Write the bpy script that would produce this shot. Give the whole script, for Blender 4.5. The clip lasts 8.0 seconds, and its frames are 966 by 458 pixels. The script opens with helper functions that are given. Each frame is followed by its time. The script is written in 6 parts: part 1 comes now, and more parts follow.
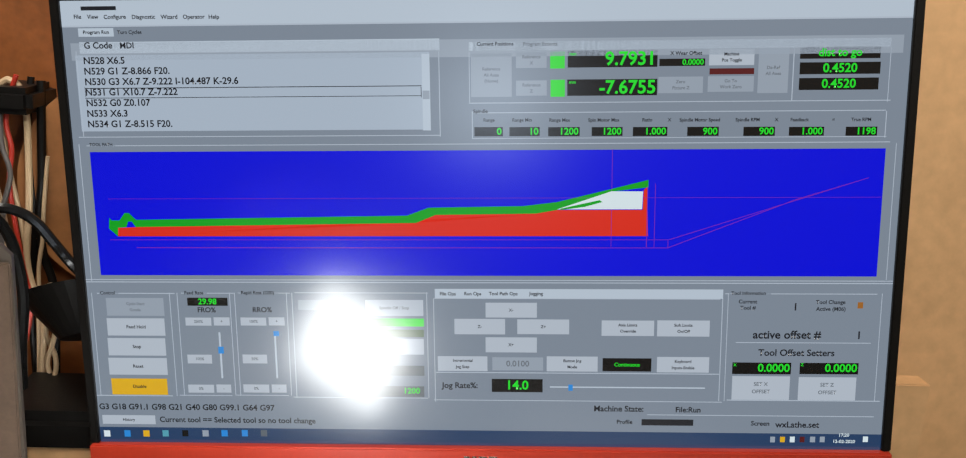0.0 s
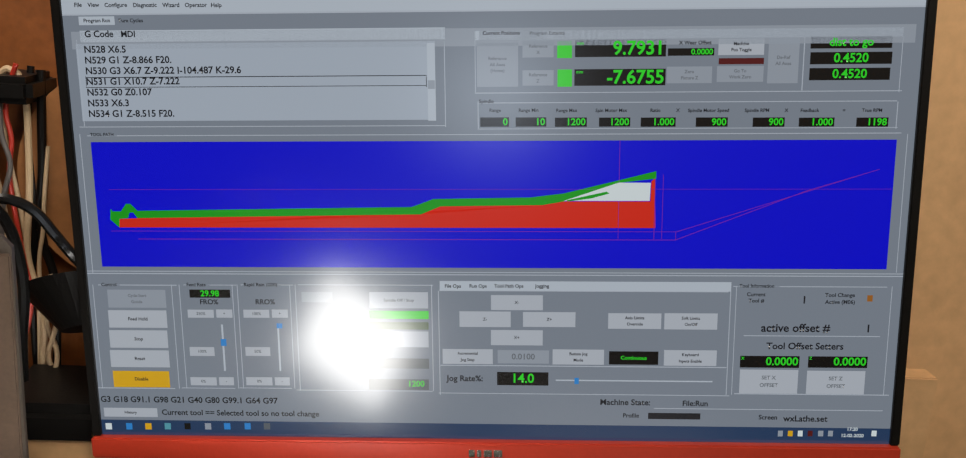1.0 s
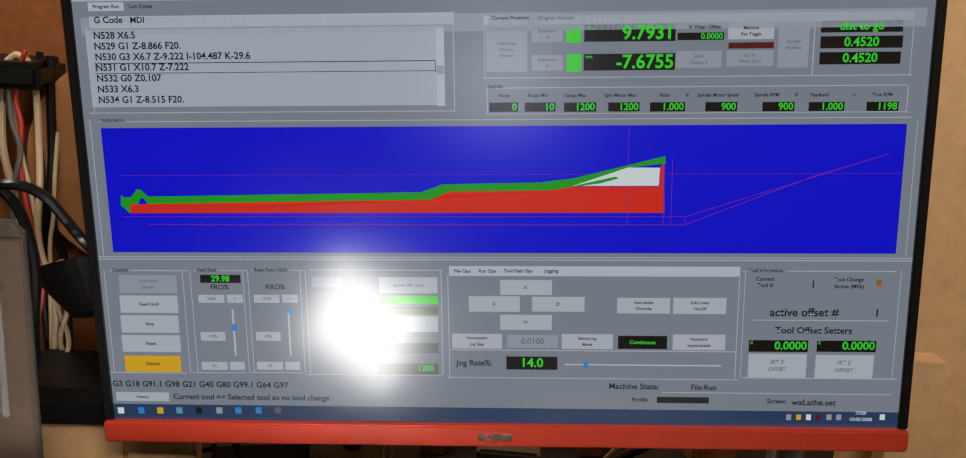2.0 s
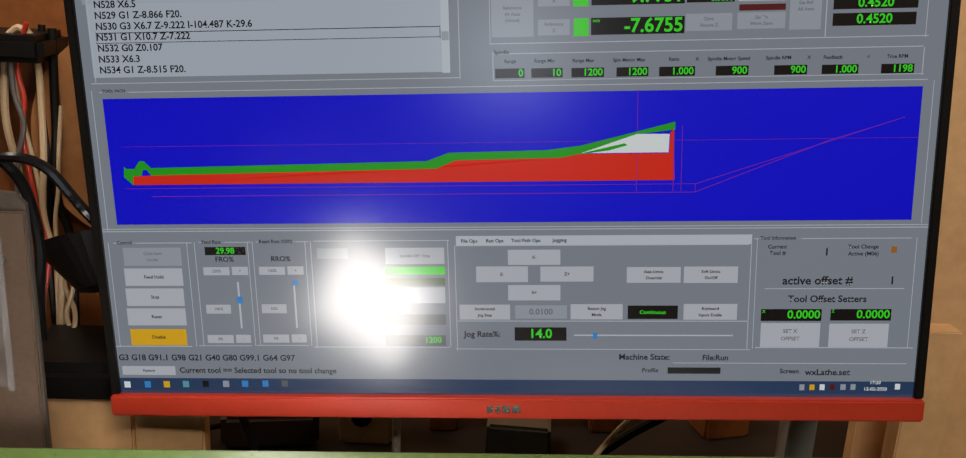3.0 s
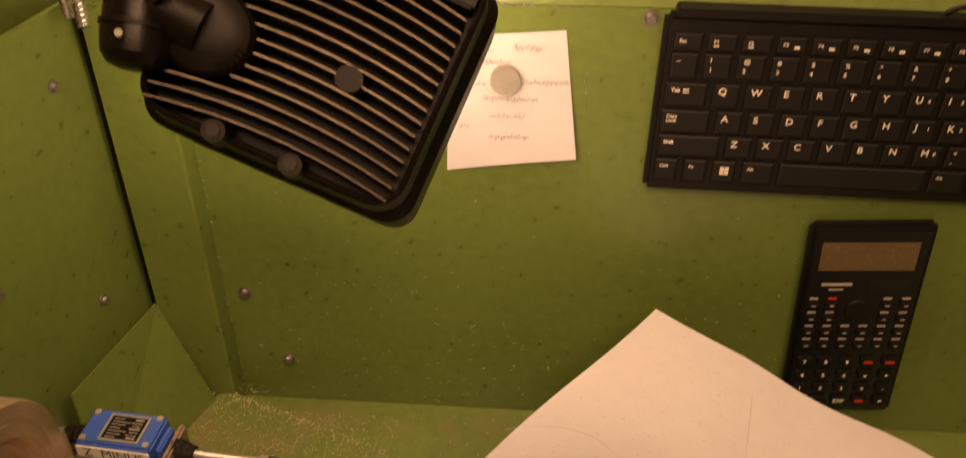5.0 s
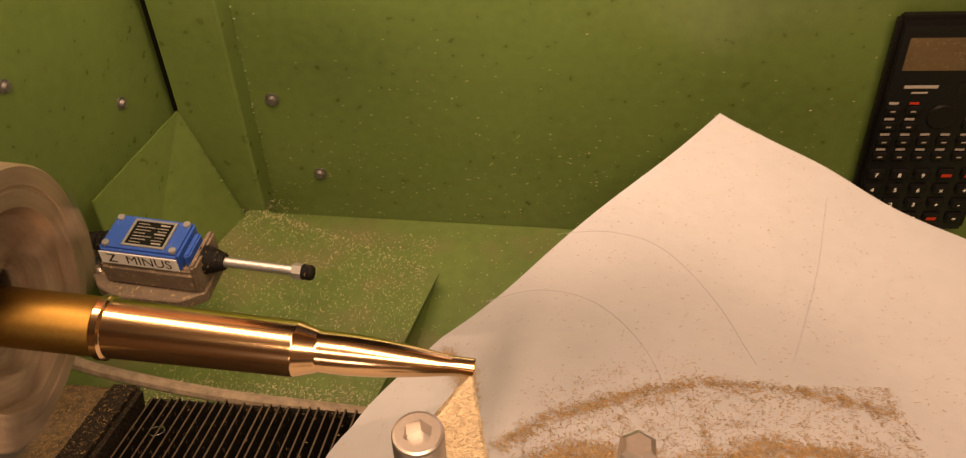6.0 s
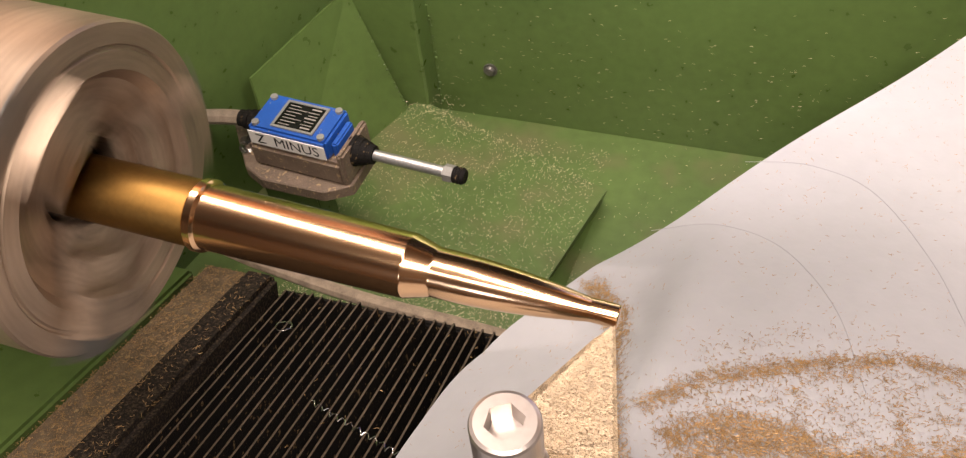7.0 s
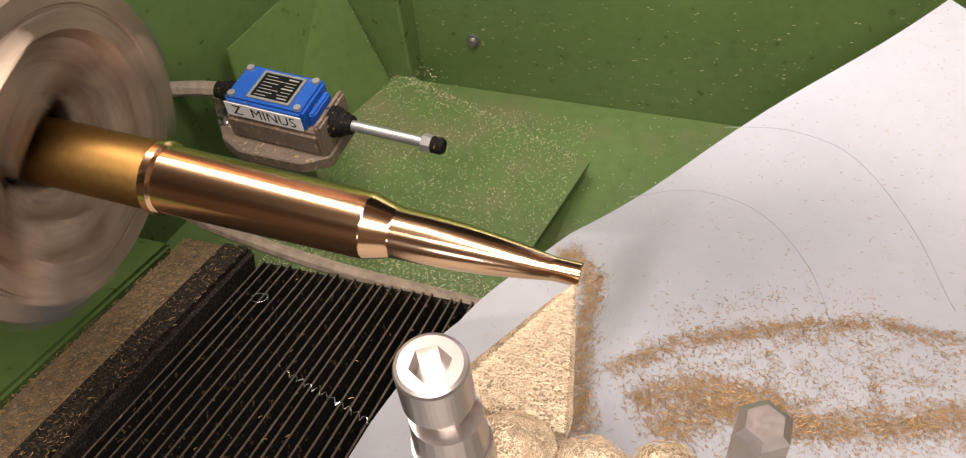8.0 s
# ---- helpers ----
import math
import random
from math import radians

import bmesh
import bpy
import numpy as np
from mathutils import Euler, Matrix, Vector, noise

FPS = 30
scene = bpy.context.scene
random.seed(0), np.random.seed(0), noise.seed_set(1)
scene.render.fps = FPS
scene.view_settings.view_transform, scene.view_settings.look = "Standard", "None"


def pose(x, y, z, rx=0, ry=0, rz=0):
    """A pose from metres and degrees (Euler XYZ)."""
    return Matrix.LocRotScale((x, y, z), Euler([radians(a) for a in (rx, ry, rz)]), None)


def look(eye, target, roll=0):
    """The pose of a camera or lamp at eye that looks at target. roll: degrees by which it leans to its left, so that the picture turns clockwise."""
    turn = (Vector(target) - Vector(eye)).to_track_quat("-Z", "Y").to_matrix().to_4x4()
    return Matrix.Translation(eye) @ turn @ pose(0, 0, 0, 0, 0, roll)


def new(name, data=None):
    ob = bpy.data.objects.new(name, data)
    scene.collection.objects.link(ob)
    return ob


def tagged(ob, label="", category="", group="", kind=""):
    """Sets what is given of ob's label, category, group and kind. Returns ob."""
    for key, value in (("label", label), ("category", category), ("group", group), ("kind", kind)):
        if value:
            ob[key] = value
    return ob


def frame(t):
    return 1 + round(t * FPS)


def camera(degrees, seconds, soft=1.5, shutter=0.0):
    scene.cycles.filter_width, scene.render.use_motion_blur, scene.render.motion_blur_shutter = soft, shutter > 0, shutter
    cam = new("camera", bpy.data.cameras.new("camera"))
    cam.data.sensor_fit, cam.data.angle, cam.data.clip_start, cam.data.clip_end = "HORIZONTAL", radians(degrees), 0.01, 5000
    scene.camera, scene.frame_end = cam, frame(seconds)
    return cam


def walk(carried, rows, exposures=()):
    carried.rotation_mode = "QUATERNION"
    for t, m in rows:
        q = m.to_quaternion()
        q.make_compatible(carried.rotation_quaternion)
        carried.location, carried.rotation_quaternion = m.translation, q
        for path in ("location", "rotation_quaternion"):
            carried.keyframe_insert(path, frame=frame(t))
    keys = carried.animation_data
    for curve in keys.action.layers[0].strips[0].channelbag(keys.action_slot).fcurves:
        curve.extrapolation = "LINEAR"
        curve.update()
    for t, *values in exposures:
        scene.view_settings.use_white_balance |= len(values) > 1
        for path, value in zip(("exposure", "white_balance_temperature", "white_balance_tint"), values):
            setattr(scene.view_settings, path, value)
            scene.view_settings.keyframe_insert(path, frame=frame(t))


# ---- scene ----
cam = camera(54.2, 8.0, soft=1.15, shutter=0.24)
PATH = [
    (0, (-0.059, -0.53, 1.379), (0.131, 1.402, 0.9), 3.8),
    (0.5, (-0.061, -0.525, 1.38), (0.135, 1.405, 0.892), 4.0),
    (1, (-0.062, -0.523, 1.377), (0.129, 1.405, 0.881), 3.9),
    (1.5, (-0.066, -0.525, 1.379), (0.122, 1.399, 0.865), 3.9),
    (3, (-0.06, -0.518, 1.367), (0.096, 1.394, 0.802), 3.1),
    (3.5, (-0.062, -0.517, 1.342), (0.074, 1.381, 0.727), 2.9),
    (4, (-0.052, -0.516, 1.301), (0.024, 1.316, 0.501), 2.4),
    (4.5, (-0.058, -0.508, 1.288), (-0.084, 1.203, 0.253), 1.6),
    (5, (-0.073, -0.503, 1.248), (-0.183, 1.101, 0.059), 0.1),
    (5.2, (-0.073, -0.506, 1.232), (-0.197, 1.045, -0.025), -0.6),
    (6.3, (-0.091, -0.476, 1.178), (-0.268, 0.878, -0.283), -0.9),
    (6.5, (-0.088, -0.466, 1.168), (-0.404, 0.832, -0.32), -3.9),
    (7, (-0.087, -0.45, 1.152), (-0.582, 0.745, -0.374), -7.1),
    (7.5, (-0.082, -0.447, 1.143), (-0.601, 0.704, -0.408), -8.3),
    (8, (-0.078, -0.449, 1.144), (-0.563, 0.718, -0.406), -7.6),
]
walk(cam, [(t, look(eye, target, roll)) for t, eye, target, roll in PATH],
     exposures=[(0.0, -0.14, 6150, 9), (1.0, -0.48, 6400, 11), (1.5, -0.48, 6400, 11), (3.0, -0.56, 6650, 13), (3.5, -0.5, 6800, 13), (4.0, -0.25, 6950, 11), (4.5, 0.08, 9200, 22), (5.0, -0.1, 17000, 42), (5.2, -0.1, 17000, 42), (6.5, 0.5, 7700, 27), (7.0, 0.62, 6700, 22), (8.0, 0.62, 6250, 18)])

# ---------------------------------------------------------------- light
world = bpy.data.worlds.new("world")
scene.world = world
world.use_nodes = True
world.node_tree.nodes["Background"].inputs[0].default_value = (1.0, 0.85, 0.7, 1)
world.node_tree.nodes["Background"].inputs[1].default_value = 0.015


def area(name, eye, target, size, power, color):
    l = bpy.data.lights.new(name, "AREA")
    l.shape, l.size, l.size_y, l.energy, l.color = "RECTANGLE", size[0], size[1], power, color
    ob = new(name, l)
    ob.matrix_basis = look(eye, target)
    return ob


# unseen cool source behind the camera, placed from its reflection in the monitor
area("window_light", (-0.335, -1.93, 1.27), (-0.1, 0.0, 1.2), (0.22, 0.22), 1.1, (0.78, 0.88, 1.0))
area("ceiling_lamp", (-0.25, -0.45, 2.25), (-0.1, -0.3, 0.8), (2.4, 0.14), 28.0, (1.0, 0.90, 0.77))
# added fill from behind the camera, brightens the green panel; no fixture is known there
area("ceiling_lamp_rear", (0.15, -1.40, 2.35), (0.15, 0.0, 0.9), (1.2, 0.12), 14.0, (1.0, 0.90, 0.77))


# ---------------------------------------------------------------- materials
def mat(name, color, rough=0.5, metal=0.0, emit=None, power=0.0, noise_scale=0.0, vary=0.0, bump=0.0, coat=0.0, spots=None, spec=0.5):
    m = bpy.data.materials.new(name)
    m.use_nodes = True
    n, l = m.node_tree.nodes, m.node_tree.links
    b = n["Principled BSDF"]
    b.inputs["Base Color"].default_value = (*color, 1)
    b.inputs["Roughness"].default_value = rough
    b.inputs["Metallic"].default_value = metal
    b.inputs["Coat Weight"].default_value = coat
    b.inputs["Specular IOR Level"].default_value = spec
    if emit:
        b.inputs["Emission Color"].default_value = (*emit, 1)
        b.inputs["Emission Strength"].default_value = power
    if noise_scale:
        co = n.new("ShaderNodeTexCoord")
        big, fine = n.new("ShaderNodeTexNoise"), n.new("ShaderNodeTexNoise")
        big.inputs["Scale"].default_value, big.inputs["Detail"].default_value = noise_scale, 5
        fine.inputs["Scale"].default_value, fine.inputs["Detail"].default_value = noise_scale * 14, 4
        for t in (big, fine):
            l.new(co.outputs["Object"], t.inputs["Vector"])
        add = n.new("ShaderNodeMath")
        add.operation = "ADD"
        l.new(big.outputs["Fac"], add.inputs[0])
        l.new(fine.outputs["Fac"], add.inputs[1])
        ramp = n.new("ShaderNodeMapRange")
        ramp.inputs["From Min"].default_value, ramp.inputs["From Max"].default_value = 0.6, 1.4
        ramp.inputs["To Min"].default_value, ramp.inputs["To Max"].default_value = 1 - vary, 1 + vary
        l.new(add.outputs[0], ramp.inputs["Value"])
        mul = n.new("ShaderNodeVectorMath")
        mul.operation = "SCALE"
        mul.inputs[0].default_value = color
        l.new(ramp.outputs[0], mul.inputs["Scale"])
        last = mul.outputs[0]
        if spots:
            sc, amount, scol = spots[:3]
            v = n.new("ShaderNodeTexNoise")
            v.inputs["Scale"].default_value, v.inputs["Detail"].default_value = sc, 2
            l.new(co.outputs["Object"], v.inputs["Vector"])
            r2 = n.new("ShaderNodeMapRange")
            r2.inputs["From Min"].default_value, r2.inputs["From Max"].default_value = amount, amount + (spots[3] if len(spots) > 3 else 0.05)
            l.new(v.outputs["Fac"], r2.inputs["Value"])
            mix = n.new("ShaderNodeMix")
            mix.data_type = "RGBA"
            l.new(r2.outputs[0], mix.inputs[0])
            l.new(last, mix.inputs[6])
            mix.inputs[7].default_value = (*scol, 1)
            last = mix.outputs[2]
        l.new(last, b.inputs["Base Color"])
        rr = n.new("ShaderNodeMapRange")
        rr.inputs["From Min"].default_value, rr.inputs["From Max"].default_value = 0.3, 0.7
        rr.inputs["To Min"].default_value, rr.inputs["To Max"].default_value = max(0.02, rough - 0.03), min(1, rough + 0.03)
        l.new(fine.outputs["Fac"], rr.inputs["Value"])
        l.new(rr.outputs[0], b.inputs["Roughness"])
        if bump:
            bp = n.new("ShaderNodeBump")
            bp.inputs["Strength"].default_value, bp.inputs["Distance"].default_value = 1.0, bump
            l.new(fine.outputs["Fac"], bp.inputs["Height"])
            l.new(bp.outputs[0], b.inputs["Normal"])
    return m


GREEN = mat("green_enamel", (0.083, 0.134, 0.036), 0.30, noise_scale=9, vary=0.22, bump=0.00003)
LEDGEGREEN = mat("dusted_green_enamel", (0.083, 0.134, 0.036), 0.4, noise_scale=9, vary=0.25, bump=0.0001, spots=(30, 0.50, (0.15, 0.135, 0.065), 0.34))
BLACK = mat("black_plastic", (0.005, 0.0045, 0.004), 0.45, noise_scale=40, vary=0.25, bump=0.0001, spec=0.22)
FIN = mat("dusty_black_fin", (0.006, 0.0045, 0.003), 0.24, noise_scale=90, vary=0.6, spec=0.3)
# lighter tone for the fin tips: the highlight along their edges as colour
FINGLINT = mat("painted_fin_glint", (0.060, 0.041, 0.022), 0.24, 0.4, noise_scale=120, vary=0.8)
LAMPBLACK = mat("black_painted_casting", (0.005, 0.004, 0.003), 0.3, spec=0.2, noise_scale=60, vary=0.3, bump=0.0001, spots=(300, 0.72, (0.05, 0.04, 0.03)))
KEY = mat("key_plastic", (0.0075, 0.007, 0.0065), 0.45, noise_scale=80, vary=0.2, spec=0.22)
GLOSSBLACK = mat("gloss_black", (0.008, 0.008, 0.008), 0.2, spec=0.3)
WOOD = mat("tan_board", (0.72, 0.44, 0.215), 0.6, noise_scale=6, vary=0.15, bump=0.0003)
DISCWOOD = mat("orange_tan_wood", (0.40, 0.17, 0.055), 0.6, noise_scale=9, vary=0.2, bump=0.0003)
ORANGE = mat("orange_brown_wood", (0.22, 0.068, 0.013), 0.55, noise_scale=9, vary=0.3, bump=0.0003)
STRIP = mat("brown_edge_paint", (0.10, 0.066, 0.045), 0.6, noise_scale=20, vary=0.25)
# tone of the unseen room shell, set by how much light it should bounce
DIMWALL = mat("unseen_room_brown", (0.14, 0.10, 0.07), 0.7, noise_scale=3, vary=0.25)
DARK = mat("dark_backing", (0.03, 0.018, 0.01), 0.8, noise_scale=8, vary=0.3)
PAPER = mat("white_paper", (0.425, 0.43, 0.45), 0.7, noise_scale=8, vary=0.05, bump=0.0002)
STEEL = mat("bright_steel", (0.6, 0.58, 0.56), 0.25, 1.0, noise_scale=30, vary=0.15)
CAPSTEEL = mat("worn_cap_steel", (0.50, 0.455, 0.425), 0.33, 0.85, noise_scale=70, vary=0.06)
STEELDARK = mat("dull_steel", (0.20, 0.19, 0.175), 0.45, 0.8, noise_scale=50, vary=0.3)
CHUCK = mat("chuck_steel", (0.37, 0.28, 0.205), 0.42, 0.6, noise_scale=45, vary=0.7)
TOOLSTEEL = mat("tool_steel", (0.30, 0.17, 0.10), 0.4, 0.5, noise_scale=60, vary=0.25)
BRASS = mat("brass", (0.90, 0.58, 0.33), 0.16, 1.0)
BRASSDULL = mat("dull_brass", (0.26, 0.143, 0.038), 0.46, 0.95, noise_scale=60, vary=0.15)
CHIP = mat("brass_chip", (0.43, 0.265, 0.115), 0.36, 0.35, noise_scale=300, vary=0.45)
ZINC = mat("dull_zinc", (0.24, 0.235, 0.215), 0.42, 0.2, noise_scale=90, vary=0.2)
PALECHIP = mat("pale_brass_chip", (0.80, 0.65, 0.46), 0.36, 0.08, noise_scale=300, vary=0.4)
DULLBLACK = mat("dull_black_casting", (0.0055, 0.0042, 0.003), 0.42, noise_scale=60, vary=0.3, bump=0.00008, spec=0.13, spots=(320, 0.70, (0.03, 0.022, 0.014)))
WAYDUST = mat("brown_chip_dust", (0.20, 0.145, 0.085), 0.8, 0.0, noise_scale=190, vary=0.7, bump=0.0012, spots=(420, 0.62, (0.45, 0.32, 0.16)))
CHIPBED = mat("chip_bed", (0.56, 0.43, 0.28), 0.8, 0.0, noise_scale=190, vary=0.6, bump=0.0012)
RUBBER = mat("dusty_rubber", (0.008, 0.007, 0.006), 0.7, noise_scale=120, vary=0.4, bump=0.0004, spec=0.15, spots=(420, 0.64, (0.15, 0.10, 0.05)))
DUSTFOLD = mat("dust_caked_rubber", (0.075, 0.052, 0.034), 0.7, noise_scale=160, vary=0.6, bump=0.0004)
BARDUST = mat("dust_coated_bar", (0.014, 0.011, 0.009), 0.75, noise_scale=150, vary=0.5, bump=0.0006, spots=(900, 0.47, (0.10, 0.070, 0.043), 0.30), spec=0.2)
DUSTYCORD = mat("dusty_cord", (0.32, 0.25, 0.18), 0.8, noise_scale=200, vary=0.5, bump=0.001)
CASTGREY = mat("dusty_cast_grey", (0.17, 0.125, 0.09), 0.6, 0.2, noise_scale=80, vary=0.35, bump=0.0005, spots=(380, 0.62, (0.35, 0.25, 0.14)))
SWBLUE = mat("blue_plastic", (0.012, 0.078, 0.34), 0.4, noise_scale=80, vary=0.15, spots=(420, 0.70, (0.35, 0.28, 0.16)))
ALU = mat("bare_aluminium", (0.55, 0.54, 0.53), 0.4, 0.9, noise_scale=60, vary=0.2)
RED = mat("red_plastic", (0.42, 0.035, 0.015), 0.35, noise_scale=30, vary=0.1)
LEGEND = mat("legend_white", (0.72, 0.70, 0.66), 0.6)
KEYLEGEND = mat("tan_white_legend", (0.62, 0.56, 0.48), 0.6)
GREYLEGEND = mat("worn_legend", (0.30, 0.27, 0.24), 0.6)
FAINT = mat("faint_pencil", (0.40, 0.40, 0.43), 0.7)
PENCIL = mat("pencil_grey", (0.27, 0.26, 0.27), 0.7)
LCD = mat("unlit_display", (0.10, 0.068, 0.036), 0.25, noise_scale=40, vary=0.2)
DARKCELL = mat("solar_cell", (0.008, 0.006, 0.006), 0.2)
CREAM = mat("cream_cable", (0.55, 0.40, 0.24), 0.5, noise_scale=60, vary=0.15)
REDWIRE = mat("red_cable", (0.45, 0.03, 0.015), 0.45)
GREYWIRE = mat("grey_cable", (0.10, 0.09, 0.085), 0.5)
BRAID = mat("silver_braid", (0.55, 0.53, 0.5), 0.35, 0.8, noise_scale=300, vary=0.5, bump=0.0008)
ARM = mat("brass_toned_arm", (0.36, 0.24, 0.12), 0.24, 0.95, noise_scale=60, vary=0.2)
GREYSHEET = mat("bare_sheet_steel", (0.105, 0.088, 0.073), 0.5, 0.4, noise_scale=14, vary=0.2, bump=0.0002)
LED = mat("led_glow", (0.8, 0.8, 0.8), 0.3, emit=(1.0, 0.97, 0.92), power=27)
FILM = mat("clear_film", (0.45, 0.47, 0.50), 0.12)
FILM.node_tree.nodes["Principled BSDF"].inputs["Transmission Weight"].default_value = 0.0
FILM.node_tree.nodes["Principled BSDF"].inputs["Alpha"].default_value = 0.16


def turned(m, low, high, scale):
    """Fine rings left by the turning tool: gloss that varies along the axis alone."""
    n, l = m.node_tree.nodes, m.node_tree.links
    co, mp, nz, rg = n.new("ShaderNodeTexCoord"), n.new("ShaderNodeMapping"), n.new("ShaderNodeTexNoise"), n.new("ShaderNodeMapRange")
    mp.inputs["Scale"].default_value = (scale, 2, 2)
    nz.inputs["Scale"].default_value, nz.inputs["Detail"].default_value = 1.0, 6
    rg.inputs["From Min"].default_value, rg.inputs["From Max"].default_value = 0.3, 0.7
    rg.inputs["To Min"].default_value, rg.inputs["To Max"].default_value = low, high
    l.new(co.outputs["Object"], mp.inputs[0])
    l.new(mp.outputs[0], nz.inputs["Vector"])
    l.new(nz.outputs["Fac"], rg.inputs["Value"])
    l.new(rg.outputs[0], n["Principled BSDF"].inputs["Roughness"])
    bp = n.new("ShaderNodeBump")
    bp.inputs["Strength"].default_value, bp.inputs["Distance"].default_value = 0.2, 0.000004
    l.new(nz.outputs["Fac"], bp.inputs["Height"])
    l.new(bp.outputs[0], n["Principled BSDF"].inputs["Normal"])


turned(BRASS, 0.14, 0.19, 2600)


# ---------------------------------------------------------------- building helpers
def mesh_of(bm, name, material):
    me = bpy.data.meshes.new(name)
    bm.normal_update()
    for e in bm.edges:
        if len(e.link_faces) == 2 and e.calc_face_angle(0.0) > 0.45:
            e.smooth = False
    bm.to_mesh(me)
    bm.free()
    for mm in (material if isinstance(material, (list, tuple)) else (material,)):
        me.materials.append(mm)
    return me


def part(name, bm, material, parent=None, label="", m=None, smooth=False):
    ob = new(name, mesh_of(bm, name, material) if isinstance(bm, bmesh.types.BMesh) else bm)
    ob.parent = parent
    if m is not None:
        ob.matrix_basis = m
    if label:
        ob["label"] = label
    if smooth:
        for p in ob.data.polygons:
            p.use_smooth = True
    return ob


def empty(name, m, label, category, group="", kind=""):
    ob = new(name)
    ob.empty_display_size = 0.01
    ob.matrix_basis = m
    return tagged(ob, label, category, group, kind)


def add_box(bm, x0, x1, y0, y1, z0, z1, bevel=0.0, m=None):
    r = bmesh.ops.create_cube(bm, size=1)
    vs = r["verts"]
    bmesh.ops.scale(bm, vec=(x1 - x0, y1 - y0, z1 - z0), verts=vs)
    bmesh.ops.translate(bm, vec=((x0 + x1) / 2, (y0 + y1) / 2, (z0 + z1) / 2), verts=vs)
    if m is not None:
        bmesh.ops.transform(bm, matrix=m, verts=vs)
    if bevel:
        es = {e for v in vs for e in v.link_edges}
        bmesh.ops.bevel(bm, geom=list(es), offset=bevel, segments=2, affect="EDGES")
    return bm


def box(x0, x1, y0, y1, z0, z1, bevel=0.0):
    return add_box(bmesh.new(), x0, x1, y0, y1, z0, z1, bevel)


def add_cyl(bm, a, b, r0, r1=None, seg=20, caps=True):
    a, b = Vector(a), Vector(b)
    d = b - a
    m = Matrix.Translation((a + b) / 2) @ d.to_track_quat("Z", "Y").to_matrix().to_4x4()
    bmesh.ops.create_cone(bm, cap_ends=caps, segments=seg, radius1=r0, radius2=r0 if r1 is None else r1, depth=d.length, matrix=m)
    return bm


def cyl(a, b, r0, r1=None, seg=20):
    return add_cyl(bmesh.new(), a, b, r0, r1, seg)


def lathe(profile, seg=48):
    """A solid of revolution round the x axis from (x, radius) pairs."""
    bm = bmesh.new()
    rings = []
    for x, r in profile:
        rings.append([bm.verts.new((x, r * math.cos(2 * math.pi * k / seg), r * math.sin(2 * math.pi * k / seg))) for k in range(seg)])
    for a, b in zip(rings, rings[1:]):
        for k in range(seg):
            bm.faces.new((a[k], a[(k + 1) % seg], b[(k + 1) % seg], b[k]))
    bm.faces.new(rings[0])
    bm.faces.new(list(reversed(rings[-1])))
    bmesh.ops.recalc_face_normals(bm, faces=bm.faces)
    return bm


def prism(points, depth, m=None):
    """A plate: outline in x, z, thickness along y from 0 to depth."""
    bm = bmesh.new()
    f = bm.faces.new([bm.verts.new((x, 0, z)) for x, z in points])
    r = bmesh.ops.extrude_face_region(bm, geom=[f])
    bmesh.ops.translate(bm, vec=(0, depth, 0), verts=[v for v in r["geom"] if isinstance(v, bmesh.types.BMVert)])
    bmesh.ops.recalc_face_normals(bm, faces=bm.faces)
    if m is not None:
        bmesh.ops.transform(bm, matrix=m, verts=bm.verts)
    return bm


def tube(points, r, seg=8, closed=False):
    """A round cord along points."""
    bm = bmesh.new()
    ps = [Vector(p) for p in points]
    rings = []
    side = None
    for i, p in enumerate(ps):
        d = (ps[min(i + 1, len(ps) - 1)] - ps[max(i - 1, 0)]).normalized()
        side = d.orthogonal().normalized() if side is None else (side - d * side.dot(d)).normalized()
        up = d.cross(side)
        rr = r[i] if isinstance(r, (list, tuple)) else r
        rings.append([bm.verts.new(p + rr * (side * math.cos(2 * math.pi * k / seg) + up * math.sin(2 * math.pi * k / seg))) for k in range(seg)])
    for a, b in zip(rings, rings[1:]):
        for k in range(seg):
            bm.faces.new((a[k], a[(k + 1) % seg], b[(k + 1) % seg], b[k]))
    bm.faces.new(list(reversed(rings[0])))
    bm.faces.new(rings[-1])
    return bm


def smooth_line(points, n=12):
    """Catmull-Rom points through the given ones."""
    ps = [Vector(p) for p in points]
    ps = [2 * ps[0] - ps[1]] + ps + [2 * ps[-1] - ps[-2]]
    out = []
    for i in range(1, len(ps) - 2):
        a, b, c, d = ps[i - 1:i + 3]
        for k in range(n):
            t = k / n
            out.append(0.5 * (2 * b + (c - a) * t + (2 * a - 5 * b + 4 * c - d) * t * t + (3 * b - a - 3 * c + d) * t ** 3))
    out.append(ps[-2])
    return out


# ---------------------------------------------------------------- the monitor
SU = Vector((0.98859726, -0.12957598, 0.07671716))
SV = Vector((-0.07515472, 0.01691235, 0.99702845))
SN = Vector((0.1304884, 0.99142526, -0.00698126))
SCREEN = Matrix((SU, SN, SV)).transposed().to_4x4()
SCREEN = SCREEN @ pose(0, 0, 0, -2.1)
SCREEN.translation = (0.0, 0.06366, 1.2)
UI = {}


